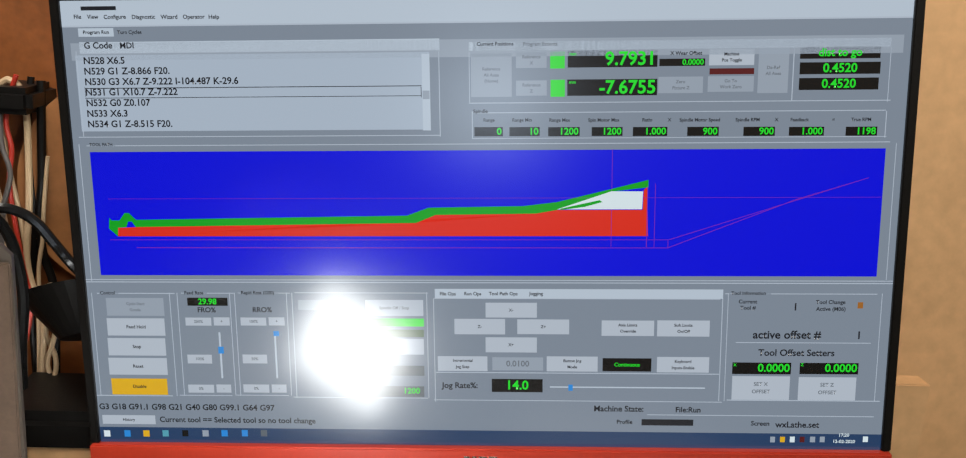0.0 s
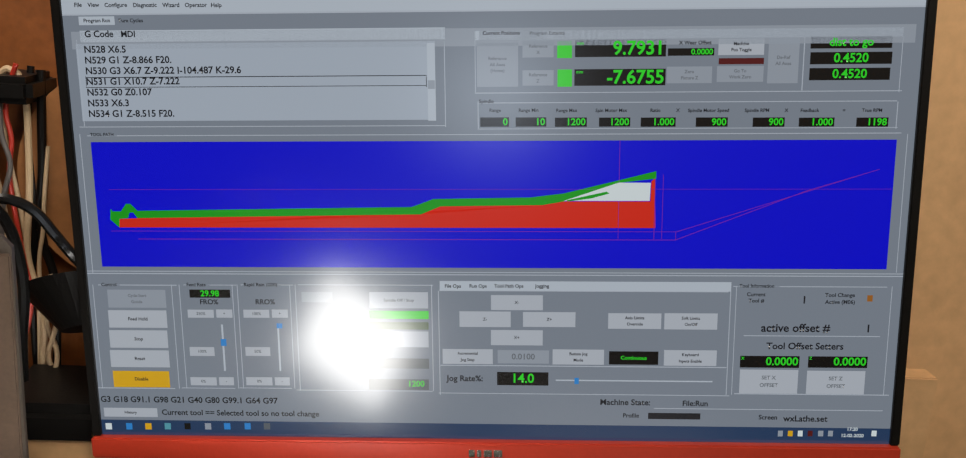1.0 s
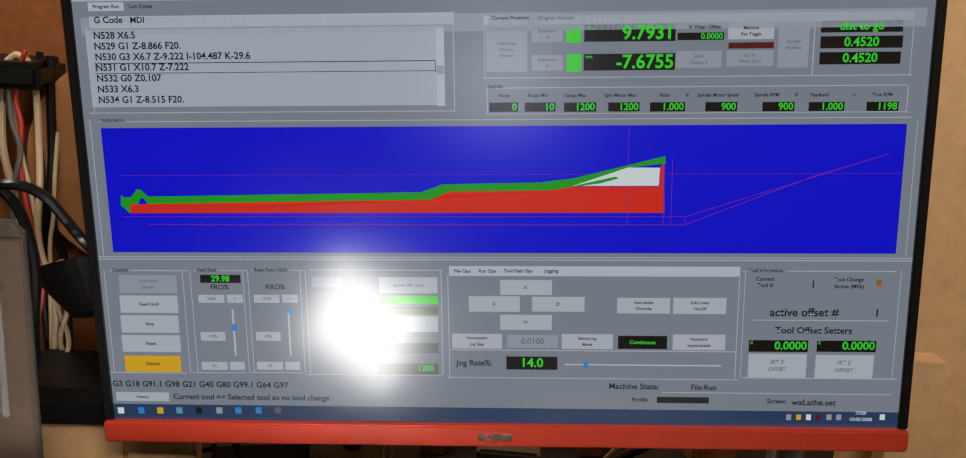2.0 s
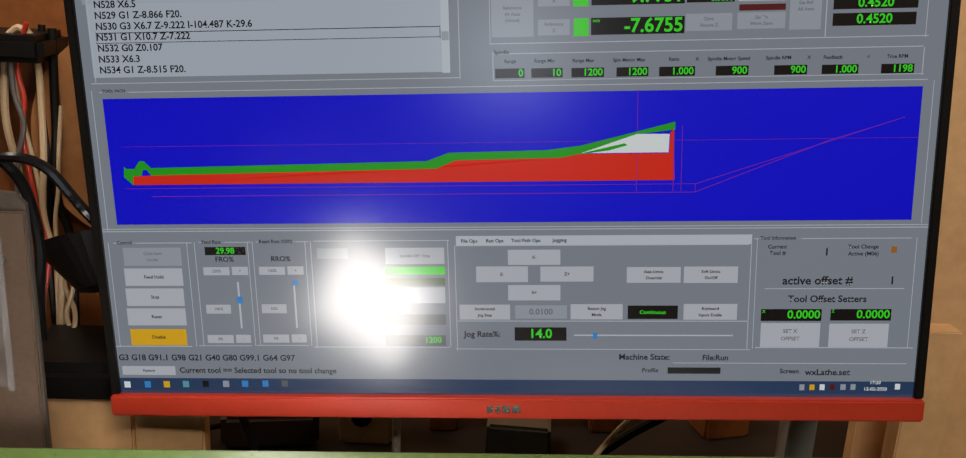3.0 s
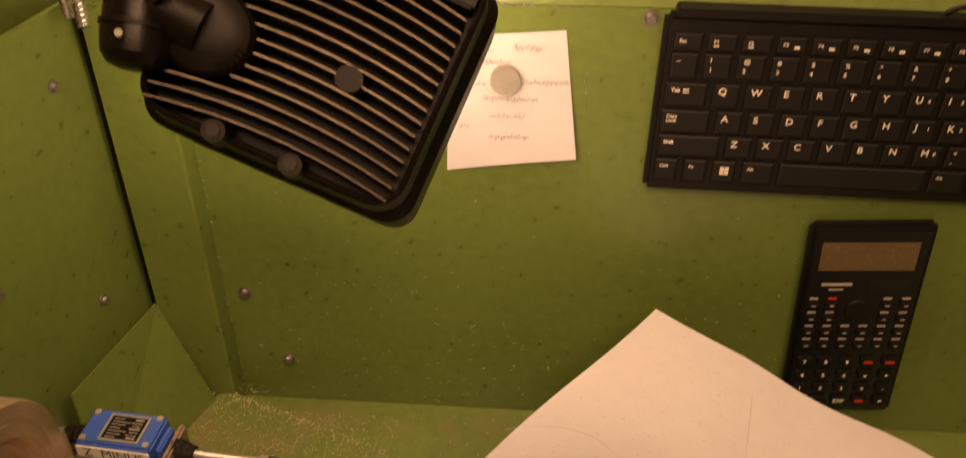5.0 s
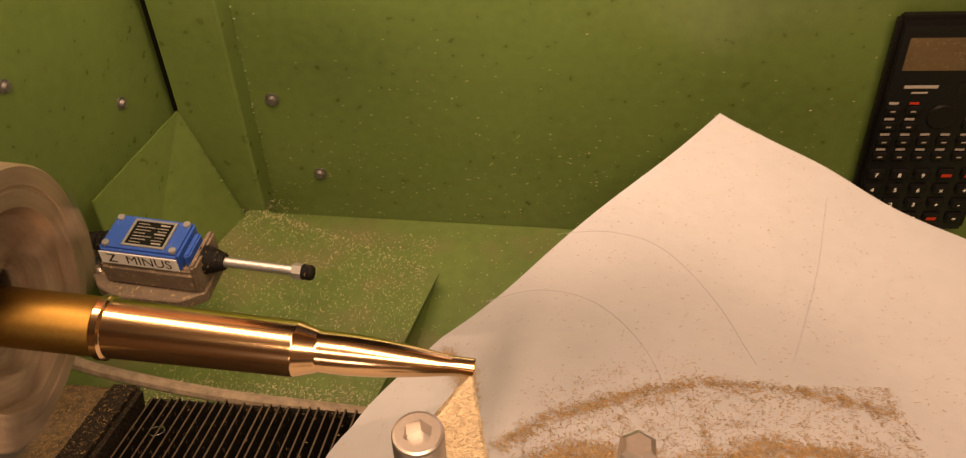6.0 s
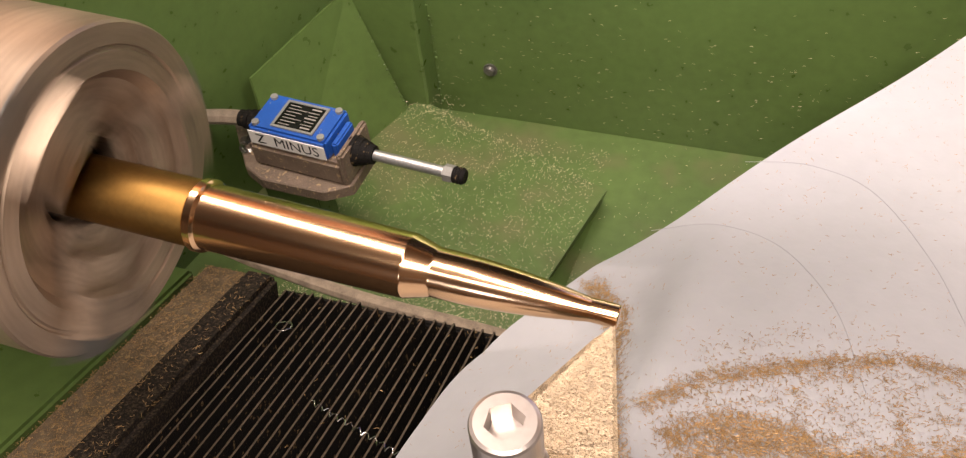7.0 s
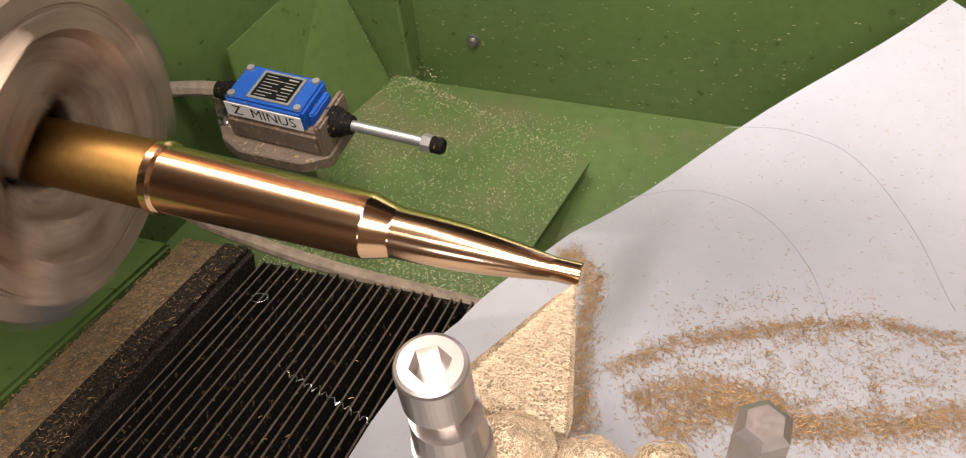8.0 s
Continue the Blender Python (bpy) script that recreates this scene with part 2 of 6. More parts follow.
def ui(name, color, power=1.0):
    """A lit colour of the display, under its matt front film."""
    UI[name] = mat("display_" + name, (0.004, 0.004, 0.005), 0.2, emit=color, power=power, spec=0.75, coat=0.24)
    UI[name].node_tree.nodes["Principled BSDF"].inputs["Coat Roughness"].default_value = 0.29


ui("grey", (0.22, 0.255, 0.30))
ui("light", (0.50, 0.56, 0.62))
ui("pale", (0.32, 0.36, 0.41))
ui("button", (0.47, 0.51, 0.56))
ui("list", (0.42, 0.48, 0.55))
ui("line", (0.46, 0.51, 0.57))
ui("ink", (0.012, 0.014, 0.018))
ui("dim", (0.16, 0.18, 0.20))
ui("black", (0.004, 0.004, 0.003))
ui("green", (0.03, 0.75, 0.02))
ui("lime", (0.05, 0.70, 0.03))
ui("moss", (0.10, 0.15, 0.08))
ui("slate", (0.11, 0.13, 0.14))
ui("blue", (0.0, 0.002, 0.68))
ui("scarlet", (0.72, 0.025, 0.008))
ui("leaf", (0.01, 0.36, 0.01))
ui("white", (0.72, 0.80, 0.80))
ui("magenta", (0.24, 0.02, 0.34))
ui("maroon", (0.10, 0.01, 0.01))
ui("amber", (0.75, 0.42, 0.01))
ui("azure", (0.03, 0.25, 0.65))
ui("teal", (0.10, 0.35, 0.42))
ui("brown", (0.35, 0.13, 0.02))
ui("navy", (0.02, 0.05, 0.12))


def text_mesh(s, size, align="CENTER", bold=0.022):
    """The letters of s as a flat mesh in the x, z plane, centred in height."""
    cu = bpy.data.curves.new("letters", "FONT")
    cu.body, cu.size, cu.align_x, cu.align_y = s, size, align, "CENTER"
    cu.resolution_u, cu.offset = 3, size * bold
    ob = bpy.data.objects.new("letters", cu)
    scene.collection.objects.link(ob)
    me = bpy.data.meshes.new_from_object(ob.evaluated_get(bpy.context.evaluated_depsgraph_get()))
    bpy.data.objects.remove(ob)
    me.transform(pose(0, 0, 0, 90))
    return me


def build_monitor():
    mon = empty("monitor", SCREEN, "black flat monitor with a red lower bezel showing lathe software", "monitor")
    disp = part("display", box(-0.2665, 0.2665, 0, 0.004, -0.1195, 0.1795), UI["grey"], mon, "lit matt display panel")
    part("rear_shell", box(-0.270, 0.270, 0.004, 0.045, -0.133, 0.185, 0.004), BLACK, mon)
    part("lower_bezel", box(-0.2725, 0.2725, -0.006, 0.004, -0.1345, -0.1197, 0.0012), RED, mon, "red brushed plastic bezel")
    for a, b in ((-0.2725, -0.2665), (0.2665, 0.2725)):
        part("side_bezel", box(a, b, -0.003, 0.004, -0.1195, 0.1855, 0.0008), BLACK, mon)
    part("top_bezel", box(-0.2665, 0.2665, -0.003, 0.004, 0.1797, 0.1855, 0.0008), BLACK, mon)
    for x0, x1 in ((-0.0125, -0.0085), (-0.0070, -0.0040), (-0.0025, 0.0030), (0.0042, 0.0100)):
        part("maker_mark", box(x0, x1, -0.0066, -0.0058, -0.1296, -0.1246, 0.0002), STEEL, mon, "small chrome maker mark")

    def lay(layer):
        return -0.00006 * layer

    def rect(u0, u1, v0, v1, color, layer, name="panel"):
        bm = bmesh.new()
        y = lay(layer)
        bm.faces.new([bm.verts.new(p) for p in ((u0, y, v0), (u1, y, v0), (u1, y, v1), (u0, y, v1))])
        part(name, bm, UI[color], disp)

    def poly(points, color, layer):
        bm = bmesh.new()
        f = bm.faces.new([bm.verts.new((u, lay(layer), v)) for u, v in points])
        bmesh.ops.triangulate(bm, faces=[f], ngon_method="EAR_CLIP")
        part("path_figure", bm, UI[color], disp)

    def text(s, u, v, size, color, align, layer):
        me = text_mesh(s, size, {"L": "LEFT", "C": "CENTER", "R": "RIGHT"}[align])
        me.materials.clear()
        me.materials.append(UI[color])
        part("screen_text", me, None, disp, m=pose(u, lay(layer), v))

    rect(-0.2665, 0.2665, 0.1640, 0.1795, "light", 1, "title_bar")
    rect(-0.2665, 0.2665, 0.1630, 0.1640, "line", 1)
    rect(-0.2532, -0.2303, 0.1734, 0.1759, "ink", 2, "text_bar")
    text('File', -0.2583, 0.1694, 0.0036, "ink", "L", 2)
    text('View', -0.2495, 0.1693, 0.0036, "ink", "L", 2)
    text('Configure', -0.2388, 0.1691, 0.0036, "ink", "L", 2)
    text('Diagnostic', -0.2206, 0.1689, 0.0036, "ink", "L", 2)
    text('Wizard', -0.2017, 0.1687, 0.0036, "ink", "L", 2)
    text('Operator', -0.1875, 0.1686, 0.0036, "ink", "L", 2)
    text('Help', -0.1710, 0.1684, 0.0036, "ink", "L", 2)
    rect(-0.2620, 0.2620, 0.1420, 0.1530, "pale", 1, "tab_strip")
    rect(-0.2562, -0.2331, 0.1570, 0.1623, "light", 2)
    text('Program Run', -0.2446, 0.1597, 0.0032, "ink", "C", 3)
    text('Turn Cycles', -0.2228, 0.1595, 0.0032, "ink", "C", 3)
    rect(-0.2563, -0.0245, 0.1467, 0.1536, "light", 1, "tab_strip")
    text('G Code', -0.2440, 0.1513, 0.0057, "ink", "C", 2)
    text('MDI', -0.2252, 0.1511, 0.0053, "ink", "C", 2)
    rect(-0.2560, -0.0242, 0.1463, 0.1467, "line", 1)
    rect(-0.2621, -0.0254, 0.0925, 0.0930, "line", 1)
    rect(-0.2591, -0.2586, 0.0932, 0.1479, "line", 1)
    rect(-0.0253, -0.0248, 0.0919, 0.1456, "line", 1)
    rect(-0.2597, -0.0310, 0.0965, 0.1453, "list", 1, "code_list")
    rect(-0.0360, -0.0310, 0.0959, 0.1442, "light", 2, "scroll_bar")
    rect(-0.0358, -0.0314, 0.1158, 0.1212, "pale", 3)
    text('N528 X6.5', -0.2546, 0.1417, 0.0061, "ink", "L", 2)
    text('N529 G1 Z-8.866 F20.', -0.2548, 0.1350, 0.0061, "ink", "L", 2)
    text('N530 G3 X6.7 Z-9.222 I-104.487 K-29.6', -0.2549, 0.1283, 0.0061, "ink", "L", 2)
    text('N531 G1 X10.7 Z-7.222', -0.2551, 0.1216, 0.0061, "ink", "L", 2)
    text('N532 G0 Z0.107', -0.2552, 0.1148, 0.0061, "ink", "L", 2)
    text('N533 X6.3', -0.2554, 0.1079, 0.0061, "ink", "L", 2)
    text('N534 G1 Z-8.515 F20.', -0.2555, 0.1011, 0.0061, "ink", "L", 2)
    rect(-0.2549, -0.0364, 0.1240, 0.1245, "ink", 2, "selection_line")
    rect(-0.2556, -0.0366, 0.1178, 0.1182, "ink", 2, "selection_line")
    rect(-0.2552, -0.2549, 0.1186, 0.1253, "ink", 2, "selection_line")
    rect(-0.0369, -0.0365, 0.1170, 0.1236, "ink", 2, "selection_line")
    rect(-0.0060, 0.2545, 0.1457, 0.1512, "light", 1, "tab_strip")
    text('Current Positions', 0.0105, 0.1498, 0.0032, "ink", "C", 2)
    text('Program Extents', 0.0388, 0.1495, 0.0032, "dim", "C", 2)
    rect(-0.0059, 0.2534, 0.1463, 0.1467, "line", 1)
    rect(-0.0063, 0.2565, 0.1128, 0.1133, "line", 1)
    rect(-0.0061, -0.0057, 0.1135, 0.1478, "line", 1)
    rect(0.2545, 0.2549, 0.1121, 0.1456, "line", 1)
    rect(-0.0049, 0.0209, 0.1169, 0.1440, "pale", 1, "button")
    text('Reference', 0.0080, 0.1343, 0.0028, "dim", "C", 2)
    text('All Axes', 0.0080, 0.1305, 0.0028, "dim", "C", 2)
    text('(Home)', 0.0080, 0.1268, 0.0028, "dim", "C", 2)
    rect(0.0236, 0.0429, 0.1348, 0.1446, "pale", 1, "button")
    text('Reference', 0.0333, 0.1416, 0.0028, "dim", "C", 2)
    text('X', 0.0333, 0.1378, 0.0028, "dim", "C", 2)
    rect(0.0236, 0.0430, 0.1175, 0.1270, "pale", 1, "button")
    text('Reference', 0.0333, 0.1241, 0.0028, "dim", "C", 2)
    text('Z', 0.0333, 0.1203, 0.0028, "dim", "C", 2)
    rect(0.0451, 0.0542, 0.1343, 0.1447, "lime", 1, "indicator")
    rect(0.0454, 0.0544, 0.1167, 0.1273, "lime", 1, "indicator")
    rect(0.0561, 0.1120, 0.1348, 0.1452, "black", 1, "readout")
    text('9.7931', 0.1112, 0.1398, 0.0117, "green", "R", 2)
    rect(0.0559, 0.1122, 0.1172, 0.1274, "black", 1, "readout")
    text('-7.6755', 0.1115, 0.1221, 0.0117, "green", "R", 2)
    text('mm', 0.0572, 0.1432, 0.0028, "green", "L", 2)
    text('mm', 0.0570, 0.1257, 0.0028, "green", "L", 2)
    text('X Wear Offset', 0.1297, 0.1430, 0.0032, "ink", "C", 2)
    rect(0.1132, 0.1415, 0.1352, 0.1397, "black", 1, "readout")
    text('0.0000', 0.1407, 0.1374, 0.0049, "green", "R", 2)
    rect(0.1129, 0.1406, 0.1184, 0.1286, "pale", 1, "button")
    text('Zero', 0.1267, 0.1254, 0.0028, "dim", "C", 2)
    text('Fixture Z', 0.1269, 0.1216, 0.0028, "dim", "C", 2)
    rect(0.1439, 0.1717, 0.1354, 0.1453, "button", 1, "button")
    text('Machine', 0.1577, 0.1422, 0.0028, "ink", "C", 2)
    text('Pos Toggle', 0.1579, 0.1385, 0.0028, "ink", "C", 2)
    rect(0.1444, 0.1719, 0.1298, 0.1335, "maroon", 1)
    rect(0.1436, 0.1720, 0.1190, 0.1287, "pale", 1, "button")
    text('Go To', 0.1577, 0.1257, 0.0028, "dim", "C", 2)
    text('Work Zero', 0.1579, 0.1220, 0.0028, "dim", "C", 2)
    rect(0.1744, 0.1930, 0.1180, 0.1455, "pale", 1, "button")
    text('De-Ref', 0.1836, 0.1337, 0.0028, "dim", "C", 2)
    text('All Axes', 0.1838, 0.1300, 0.0028, "dim", "C", 2)
    rect(0.1956, 0.1962, 0.1135, 0.1476, "line", 1)
    rect(0.1996, 0.2485, 0.1389, 0.1462, "black", 1, "readout")
    text('dist to go', 0.2241, 0.1426, 0.0069, "green", "C", 2)
    rect(0.1998, 0.2490, 0.1294, 0.1367, "black", 1, "readout")
    text('0.4520', 0.2245, 0.1330, 0.0077, "green", "C", 2)
    rect(0.1998, 0.2485, 0.1197, 0.1271, "black", 1, "readout")
    text('0.4520', 0.2242, 0.1234, 0.0077, "green", "C", 2)
    rect(-0.0045, 0.2541, 0.1066, 0.1071, "line", 1)
    rect(-0.0047, 0.2556, 0.0903, 0.0907, "line", 1)
    rect(-0.0046, -0.0041, 0.0908, 0.1078, "line", 1)
    rect(0.2544, 0.2549, 0.0898, 0.1064, "line", 1)
    rect(-0.0041, 0.0063, 0.1070, 0.1086, "grey", 1)
    text('Spindle', -0.0037, 0.1078, 0.0032, "ink", "L", 2)
    text('Range', 0.0063, 0.1022, 0.0030, "ink", "C", 2)
    text('Range Min', 0.0274, 0.1021, 0.0030, "ink", "C", 2)
    text('Range Max', 0.0512, 0.1019, 0.0030, "ink", "C", 2)
    text('Spin Motor Max', 0.0791, 0.1018, 0.0030, "ink", "C", 2)
    text('Ratio', 0.1065, 0.1017, 0.0030, "ink", "C", 2)
    text('X', 0.1205, 0.1016, 0.0030, "ink", "C", 2)
    text('Spindle Motor Speed', 0.1394, 0.1015, 0.0030, "ink", "C", 2)
    text('Spindle RPM', 0.1692, 0.1014, 0.0030, "ink", "C", 2)
    text('X', 0.1872, 0.1013, 0.0030, "ink", "C", 2)
    text('Feedback', 0.2014, 0.1012, 0.0030, "ink", "C", 2)
    text('=', 0.2223, 0.1011, 0.0030, "ink", "C", 2)
    text('True RPM', 0.2394, 0.1011, 0.0030, "ink", "C", 2)
    rect(-0.0031, 0.0151, 0.0919, 0.0978, "black", 1, "readout")
    text('0', 0.0143, 0.0948, 0.0061, "green", "R", 2)
    rect(0.0193, 0.0386, 0.0919, 0.0977, "black", 1, "readout")
    text('10', 0.0378, 0.0947, 0.0061, "green", "R", 2)
    rect(0.0440, 0.0640, 0.0917, 0.0975, "black", 1, "readout")
    text('1200', 0.0632, 0.0946, 0.0061, "green", "R", 2)
    rect(0.0716, 0.0911, 0.0917, 0.0974, "black", 1, "readout")
    text('1200', 0.0904, 0.0945, 0.0061, "green", "R", 2)
    rect(0.0976, 0.1193, 0.0915, 0.0973, "black", 1, "readout")
    text('1.000', 0.1185, 0.0944, 0.0061, "green", "R", 2)
    rect(0.1318, 0.1515, 0.0914, 0.0972, "black", 1, "readout")
    text('900', 0.1507, 0.0942, 0.0061, "green", "R", 2)
    rect(0.1669, 0.1865, 0.0912, 0.0970, "black", 1, "readout")
    text('900', 0.1858, 0.0941, 0.0061, "green", "R", 2)
    rect(0.1952, 0.2169, 0.0912, 0.0968, "black", 1, "readout")
    text('1.000', 0.2161, 0.0939, 0.0061, "green", "R", 2)
    rect(0.2303, 0.2497, 0.0910, 0.0967, "black", 1, "readout")
    text('1198', 0.2489, 0.0938, 0.0061, "green", "R", 2)
    rect(-0.2576, 0.2582, 0.0868, 0.0873, "line", 1)
    rect(-0.2680, 0.2665, -0.0033, -0.0028, "line", 1)
    rect(-0.2628, -0.2623, -0.0043, 0.0882, "line", 1)
    rect(0.2619, 0.2623, -0.0022, 0.0864, "line", 1)
    rect(-0.2551, -0.2382, 0.0865, 0.0890, "grey", 1)
    text('TOOL PATH', -0.2556, 0.0878, 0.0028, "ink", "L", 2)
    rect(-0.2558, 0.2558, 0.0000, 0.0830, "blue", 1, "tool_path_view")
    rect(-0.2665, 0.2665, -0.0050, -0.0044, "line", 1)
    rect(-0.2597, -0.2064, -0.0129, -0.0123, "line", 1)
    rect(-0.2677, -0.2129, -0.0857, -0.0851, "line", 1)
    rect(-0.2637, -0.2632, -0.0859, -0.0124, "line", 1)
    rect(-0.2102, -0.2097, -0.0854, -0.0122, "line", 1)
    rect(-0.2019, -0.1661, -0.0126, -0.0121, "line", 1)
    rect(-0.2082, -0.1714, -0.0851, -0.0846, "line", 1)
    rect(-0.2050, -0.2045, -0.0853, -0.0122, "line", 1)
    rect(-0.1692, -0.1687, -0.0849, -0.0120, "line", 1)
    rect(-0.1632, -0.1280, -0.0124, -0.0119, "line", 1)
    rect(-0.1684, -0.1323, -0.0847, -0.0842, "line", 1)
    rect(-0.1658, -0.1653, -0.0849, -0.0120, "line", 1)
    rect(-0.1306, -0.1301, -0.0845, -0.0118, "line", 1)
    rect(-0.1247, -0.0351, -0.0121, -0.0116, "line", 1)
    rect(-0.1290, -0.0368, -0.0858, -0.0853, "line", 1)
    rect(-0.1269, -0.1264, -0.0863, -0.0118, "line", 1)
    rect(-0.0364, -0.0359, -0.0853, -0.0114, "line", 1)
    rect(-0.2580, -0.2450, -0.0137, -0.0111, "grey", 1)
    text('Control', -0.2576, -0.0124, 0.0032, "ink", "L", 2)
    rect(-0.2001, -0.1843, -0.0135, -0.0109, "grey", 1)
    text('Feed Rate', -0.1997, -0.0122, 0.0032, "ink", "L", 2)
    rect(-0.1615, -0.1362, -0.0132, -0.0106, "grey", 1)
    text('Rapid Rate (G00)', -0.1611, -0.0120, 0.0032, "ink", "L", 2)
    rect(-0.2540, -0.2144, -0.0283, -0.0158, "pale", 1, "button")
    text('Cycle Start', -0.2339, -0.0199, 0.0028, "dim", "C", 2)
    text('Gcode', -0.2344, -0.0242, 0.0028, "dim", "C", 2)
    rect(-0.2547, -0.2148, -0.0423, -0.0301, "button", 1, "button")
    text('Feed Hold', -0.2347, -0.0362, 0.0032, "ink", "C", 2)
    rect(-0.2553, -0.2153, -0.0565, -0.0441, "button", 1, "button")
    text('Stop', -0.2353, -0.0502, 0.0032, "ink", "C", 2)
    rect(-0.2560, -0.2153, -0.0703, -0.0582, "button", 1, "button")
    text('Reset', -0.2356, -0.0642, 0.0032, "ink", "C", 2)
    rect(-0.2553, -0.2162, -0.0847, -0.0730, "amber", 1, "button")
    text('Disable', -0.2357, -0.0788, 0.0032, "ink", "C", 2)
    rect(-0.1981, -0.1706, -0.0211, -0.0155, "black", 1, "readout")
    text('29.98', -0.1844, -0.0183, 0.0057, "green", "C", 2)
    text('FRO%', -0.1853, -0.0241, 0.0049, "ink", "C", 2)
    text('RRO%', -0.1474, -0.0239, 0.0049, "ink", "C", 2)
    rect(-0.2003, -0.1826, -0.0350, -0.0294, "button", 1, "button")
    text('250%', -0.1914, -0.0322, 0.0028, "dim", "C", 2)
    rect(-0.1809, -0.1700, -0.0349, -0.0292, "button", 1, "button")
    text('+', -0.1755, -0.0321, 0.0028, "dim", "C", 2)
    rect(-0.2008, -0.1839, -0.0619, -0.0556, "button", 1, "button")
    text('100%', -0.1923, -0.0587, 0.0028, "dim", "C", 2)
    rect(-0.2018, -0.1838, -0.0829, -0.0771, "button", 1, "button")
    text('0%', -0.1928, -0.0800, 0.0028, "dim", "C", 2)
    rect(-0.1821, -0.1719, -0.0827, -0.0769, "button", 1, "button")
    text('-', -0.1770, -0.0798, 0.0028, "dim", "C", 2)
    rect(-0.1782, -0.1769, -0.0724, -0.0397, "light", 1, "slider_track")
    rect(-0.1625, -0.1450, -0.0348, -0.0292, "button", 1, "button")
    text('100%', -0.1537, -0.0320, 0.0028, "dim", "C", 2)
    rect(-0.1433, -0.1325, -0.0347, -0.0290, "button", 1, "button")
    text('+', -0.1379, -0.0319, 0.0028, "dim", "C", 2)
    rect(-0.1627, -0.1458, -0.0616, -0.0553, "button", 1, "button")
    text('50%', -0.1543, -0.0584, 0.0028, "dim", "C", 2)
    rect(-0.1634, -0.1455, -0.0825, -0.0767, "button", 1, "button")
    text('0%', -0.1544, -0.0796, 0.0028, "dim", "C", 2)
    rect(-0.1438, -0.1336, -0.0824, -0.0766, "button", 1, "button")
    text('-', -0.1387, -0.0794, 0.0028, "dim", "C", 2)
    rect(-0.1402, -0.1390, -0.0721, -0.0395, "light", 1, "slider_track")
    rect(-0.1791, -0.1753, -0.0547, -0.0498, "azure", 2, "slider_knob")
    rect(-0.1405, -0.1367, -0.0421, -0.0386, "azure", 2, "slider_knob")
    rect(-0.1227, -0.1021, -0.0238, -0.0168, "pale", 1)
    rect(-0.0775, -0.0386, -0.0277, -0.0166, "button", 1, "button")
    text('Spindle Off / Stop', -0.0580, -0.0222, 0.0028, "dim", "C", 2)
    rect(-0.0779, -0.0384, -0.0350, -0.0295, "lime", 1, "indicator")
    rect(-0.0782, -0.0386, -0.0423, -0.0372, "moss", 1)
    rect(-0.0785, -0.0388, -0.0546, -0.0436, "button", 1, "button")
    rect(-0.0792, -0.0388, -0.0696, -0.0625, "slate", 1)
    rect(-0.0798, -0.0392, -0.0847, -0.0771, "slate", 1)
    text('1200', -0.0421, -0.0805, 0.0057, "lime", "R", 2)
    rect(-0.0307, 0.1584, -0.0152, -0.0089, "light", 1, "tab_strip")
    text('File Ops', -0.0221, -0.0124, 0.0032, "ink", "C", 2)
    text('Run Ops', -0.0055, -0.0123, 0.0032, "ink", "C", 2)
    text('Tool Path Ops', 0.0147, -0.0122, 0.0032, "ink", "C", 2)
    text('Jogging', 0.0364, -0.0121, 0.0032, "ink", "C", 2)
    rect(-0.0311, 0.1567, -0.0157, -0.0152, "line", 1)
    rect(-0.0327, 0.1603, -0.0869, -0.0864, "line", 1)
    rect(-0.0319, -0.0314, -0.0880, -0.0156, "line", 1)
    rect(0.1580, 0.1585, -0.0859, -0.0147, "line", 1)
    rect(-0.0310, 0.1577, -0.0673, -0.0667, "line", 1)
    rect(0.0029, 0.0369, -0.0285, -0.0183, "button", 1, "button")
    text('X-', 0.0199, -0.0234, 0.0028, "ink", "C", 2)
    rect(-0.0180, 0.0158, -0.0402, -0.0295, "button", 1, "button")
    text('Z-', -0.0011, -0.0349, 0.0028, "ink", "C", 2)
    rect(0.0239, 0.0583, -0.0399, -0.0297, "button", 1, "button")
    text('Z+', 0.0412, -0.0348, 0.0028, "ink", "C", 2)
    rect(0.0027, 0.0369, -0.0527, -0.0422, "button", 1, "button")
    text('X+', 0.0198, -0.0474, 0.0028, "ink", "C", 2)
    rect(0.0797, 0.1142, -0.0408, -0.0302, "button", 1, "button")
    text('Axis Limits', 0.0969, -0.0334, 0.0028, "ink", "C", 2)
    text('Override', 0.0971, -0.0376, 0.0028, "ink", "C", 2)
    rect(0.1162, 0.1505, -0.0410, -0.0300, "button", 1, "button")
    text('Soft Limits', 0.1333, -0.0334, 0.0028, "ink", "C", 2)
    text('On/Off', 0.1335, -0.0376, 0.0028, "ink", "C", 2)
    rect(-0.0296, 0.0038, -0.0660, -0.0556, "button", 1, "button")
    text('Incremental', -0.0128, -0.0586, 0.0028, "ink", "C", 2)
    text('Jog Step', -0.0129, -0.0630, 0.0028, "ink", "C", 2)
    rect(0.0435, 0.0774, -0.0658, -0.0553, "button", 1, "button")
    text('Button Jog', 0.0605, -0.0584, 0.0028, "ink", "C", 2)
    text('Mode', 0.0605, -0.0627, 0.0028, "ink", "C", 2)
    rect(0.1167, 0.1510, -0.0660, -0.0552, "button", 1, "button")
    text('Keyboard', 0.1338, -0.0584, 0.0028, "ink", "C", 2)
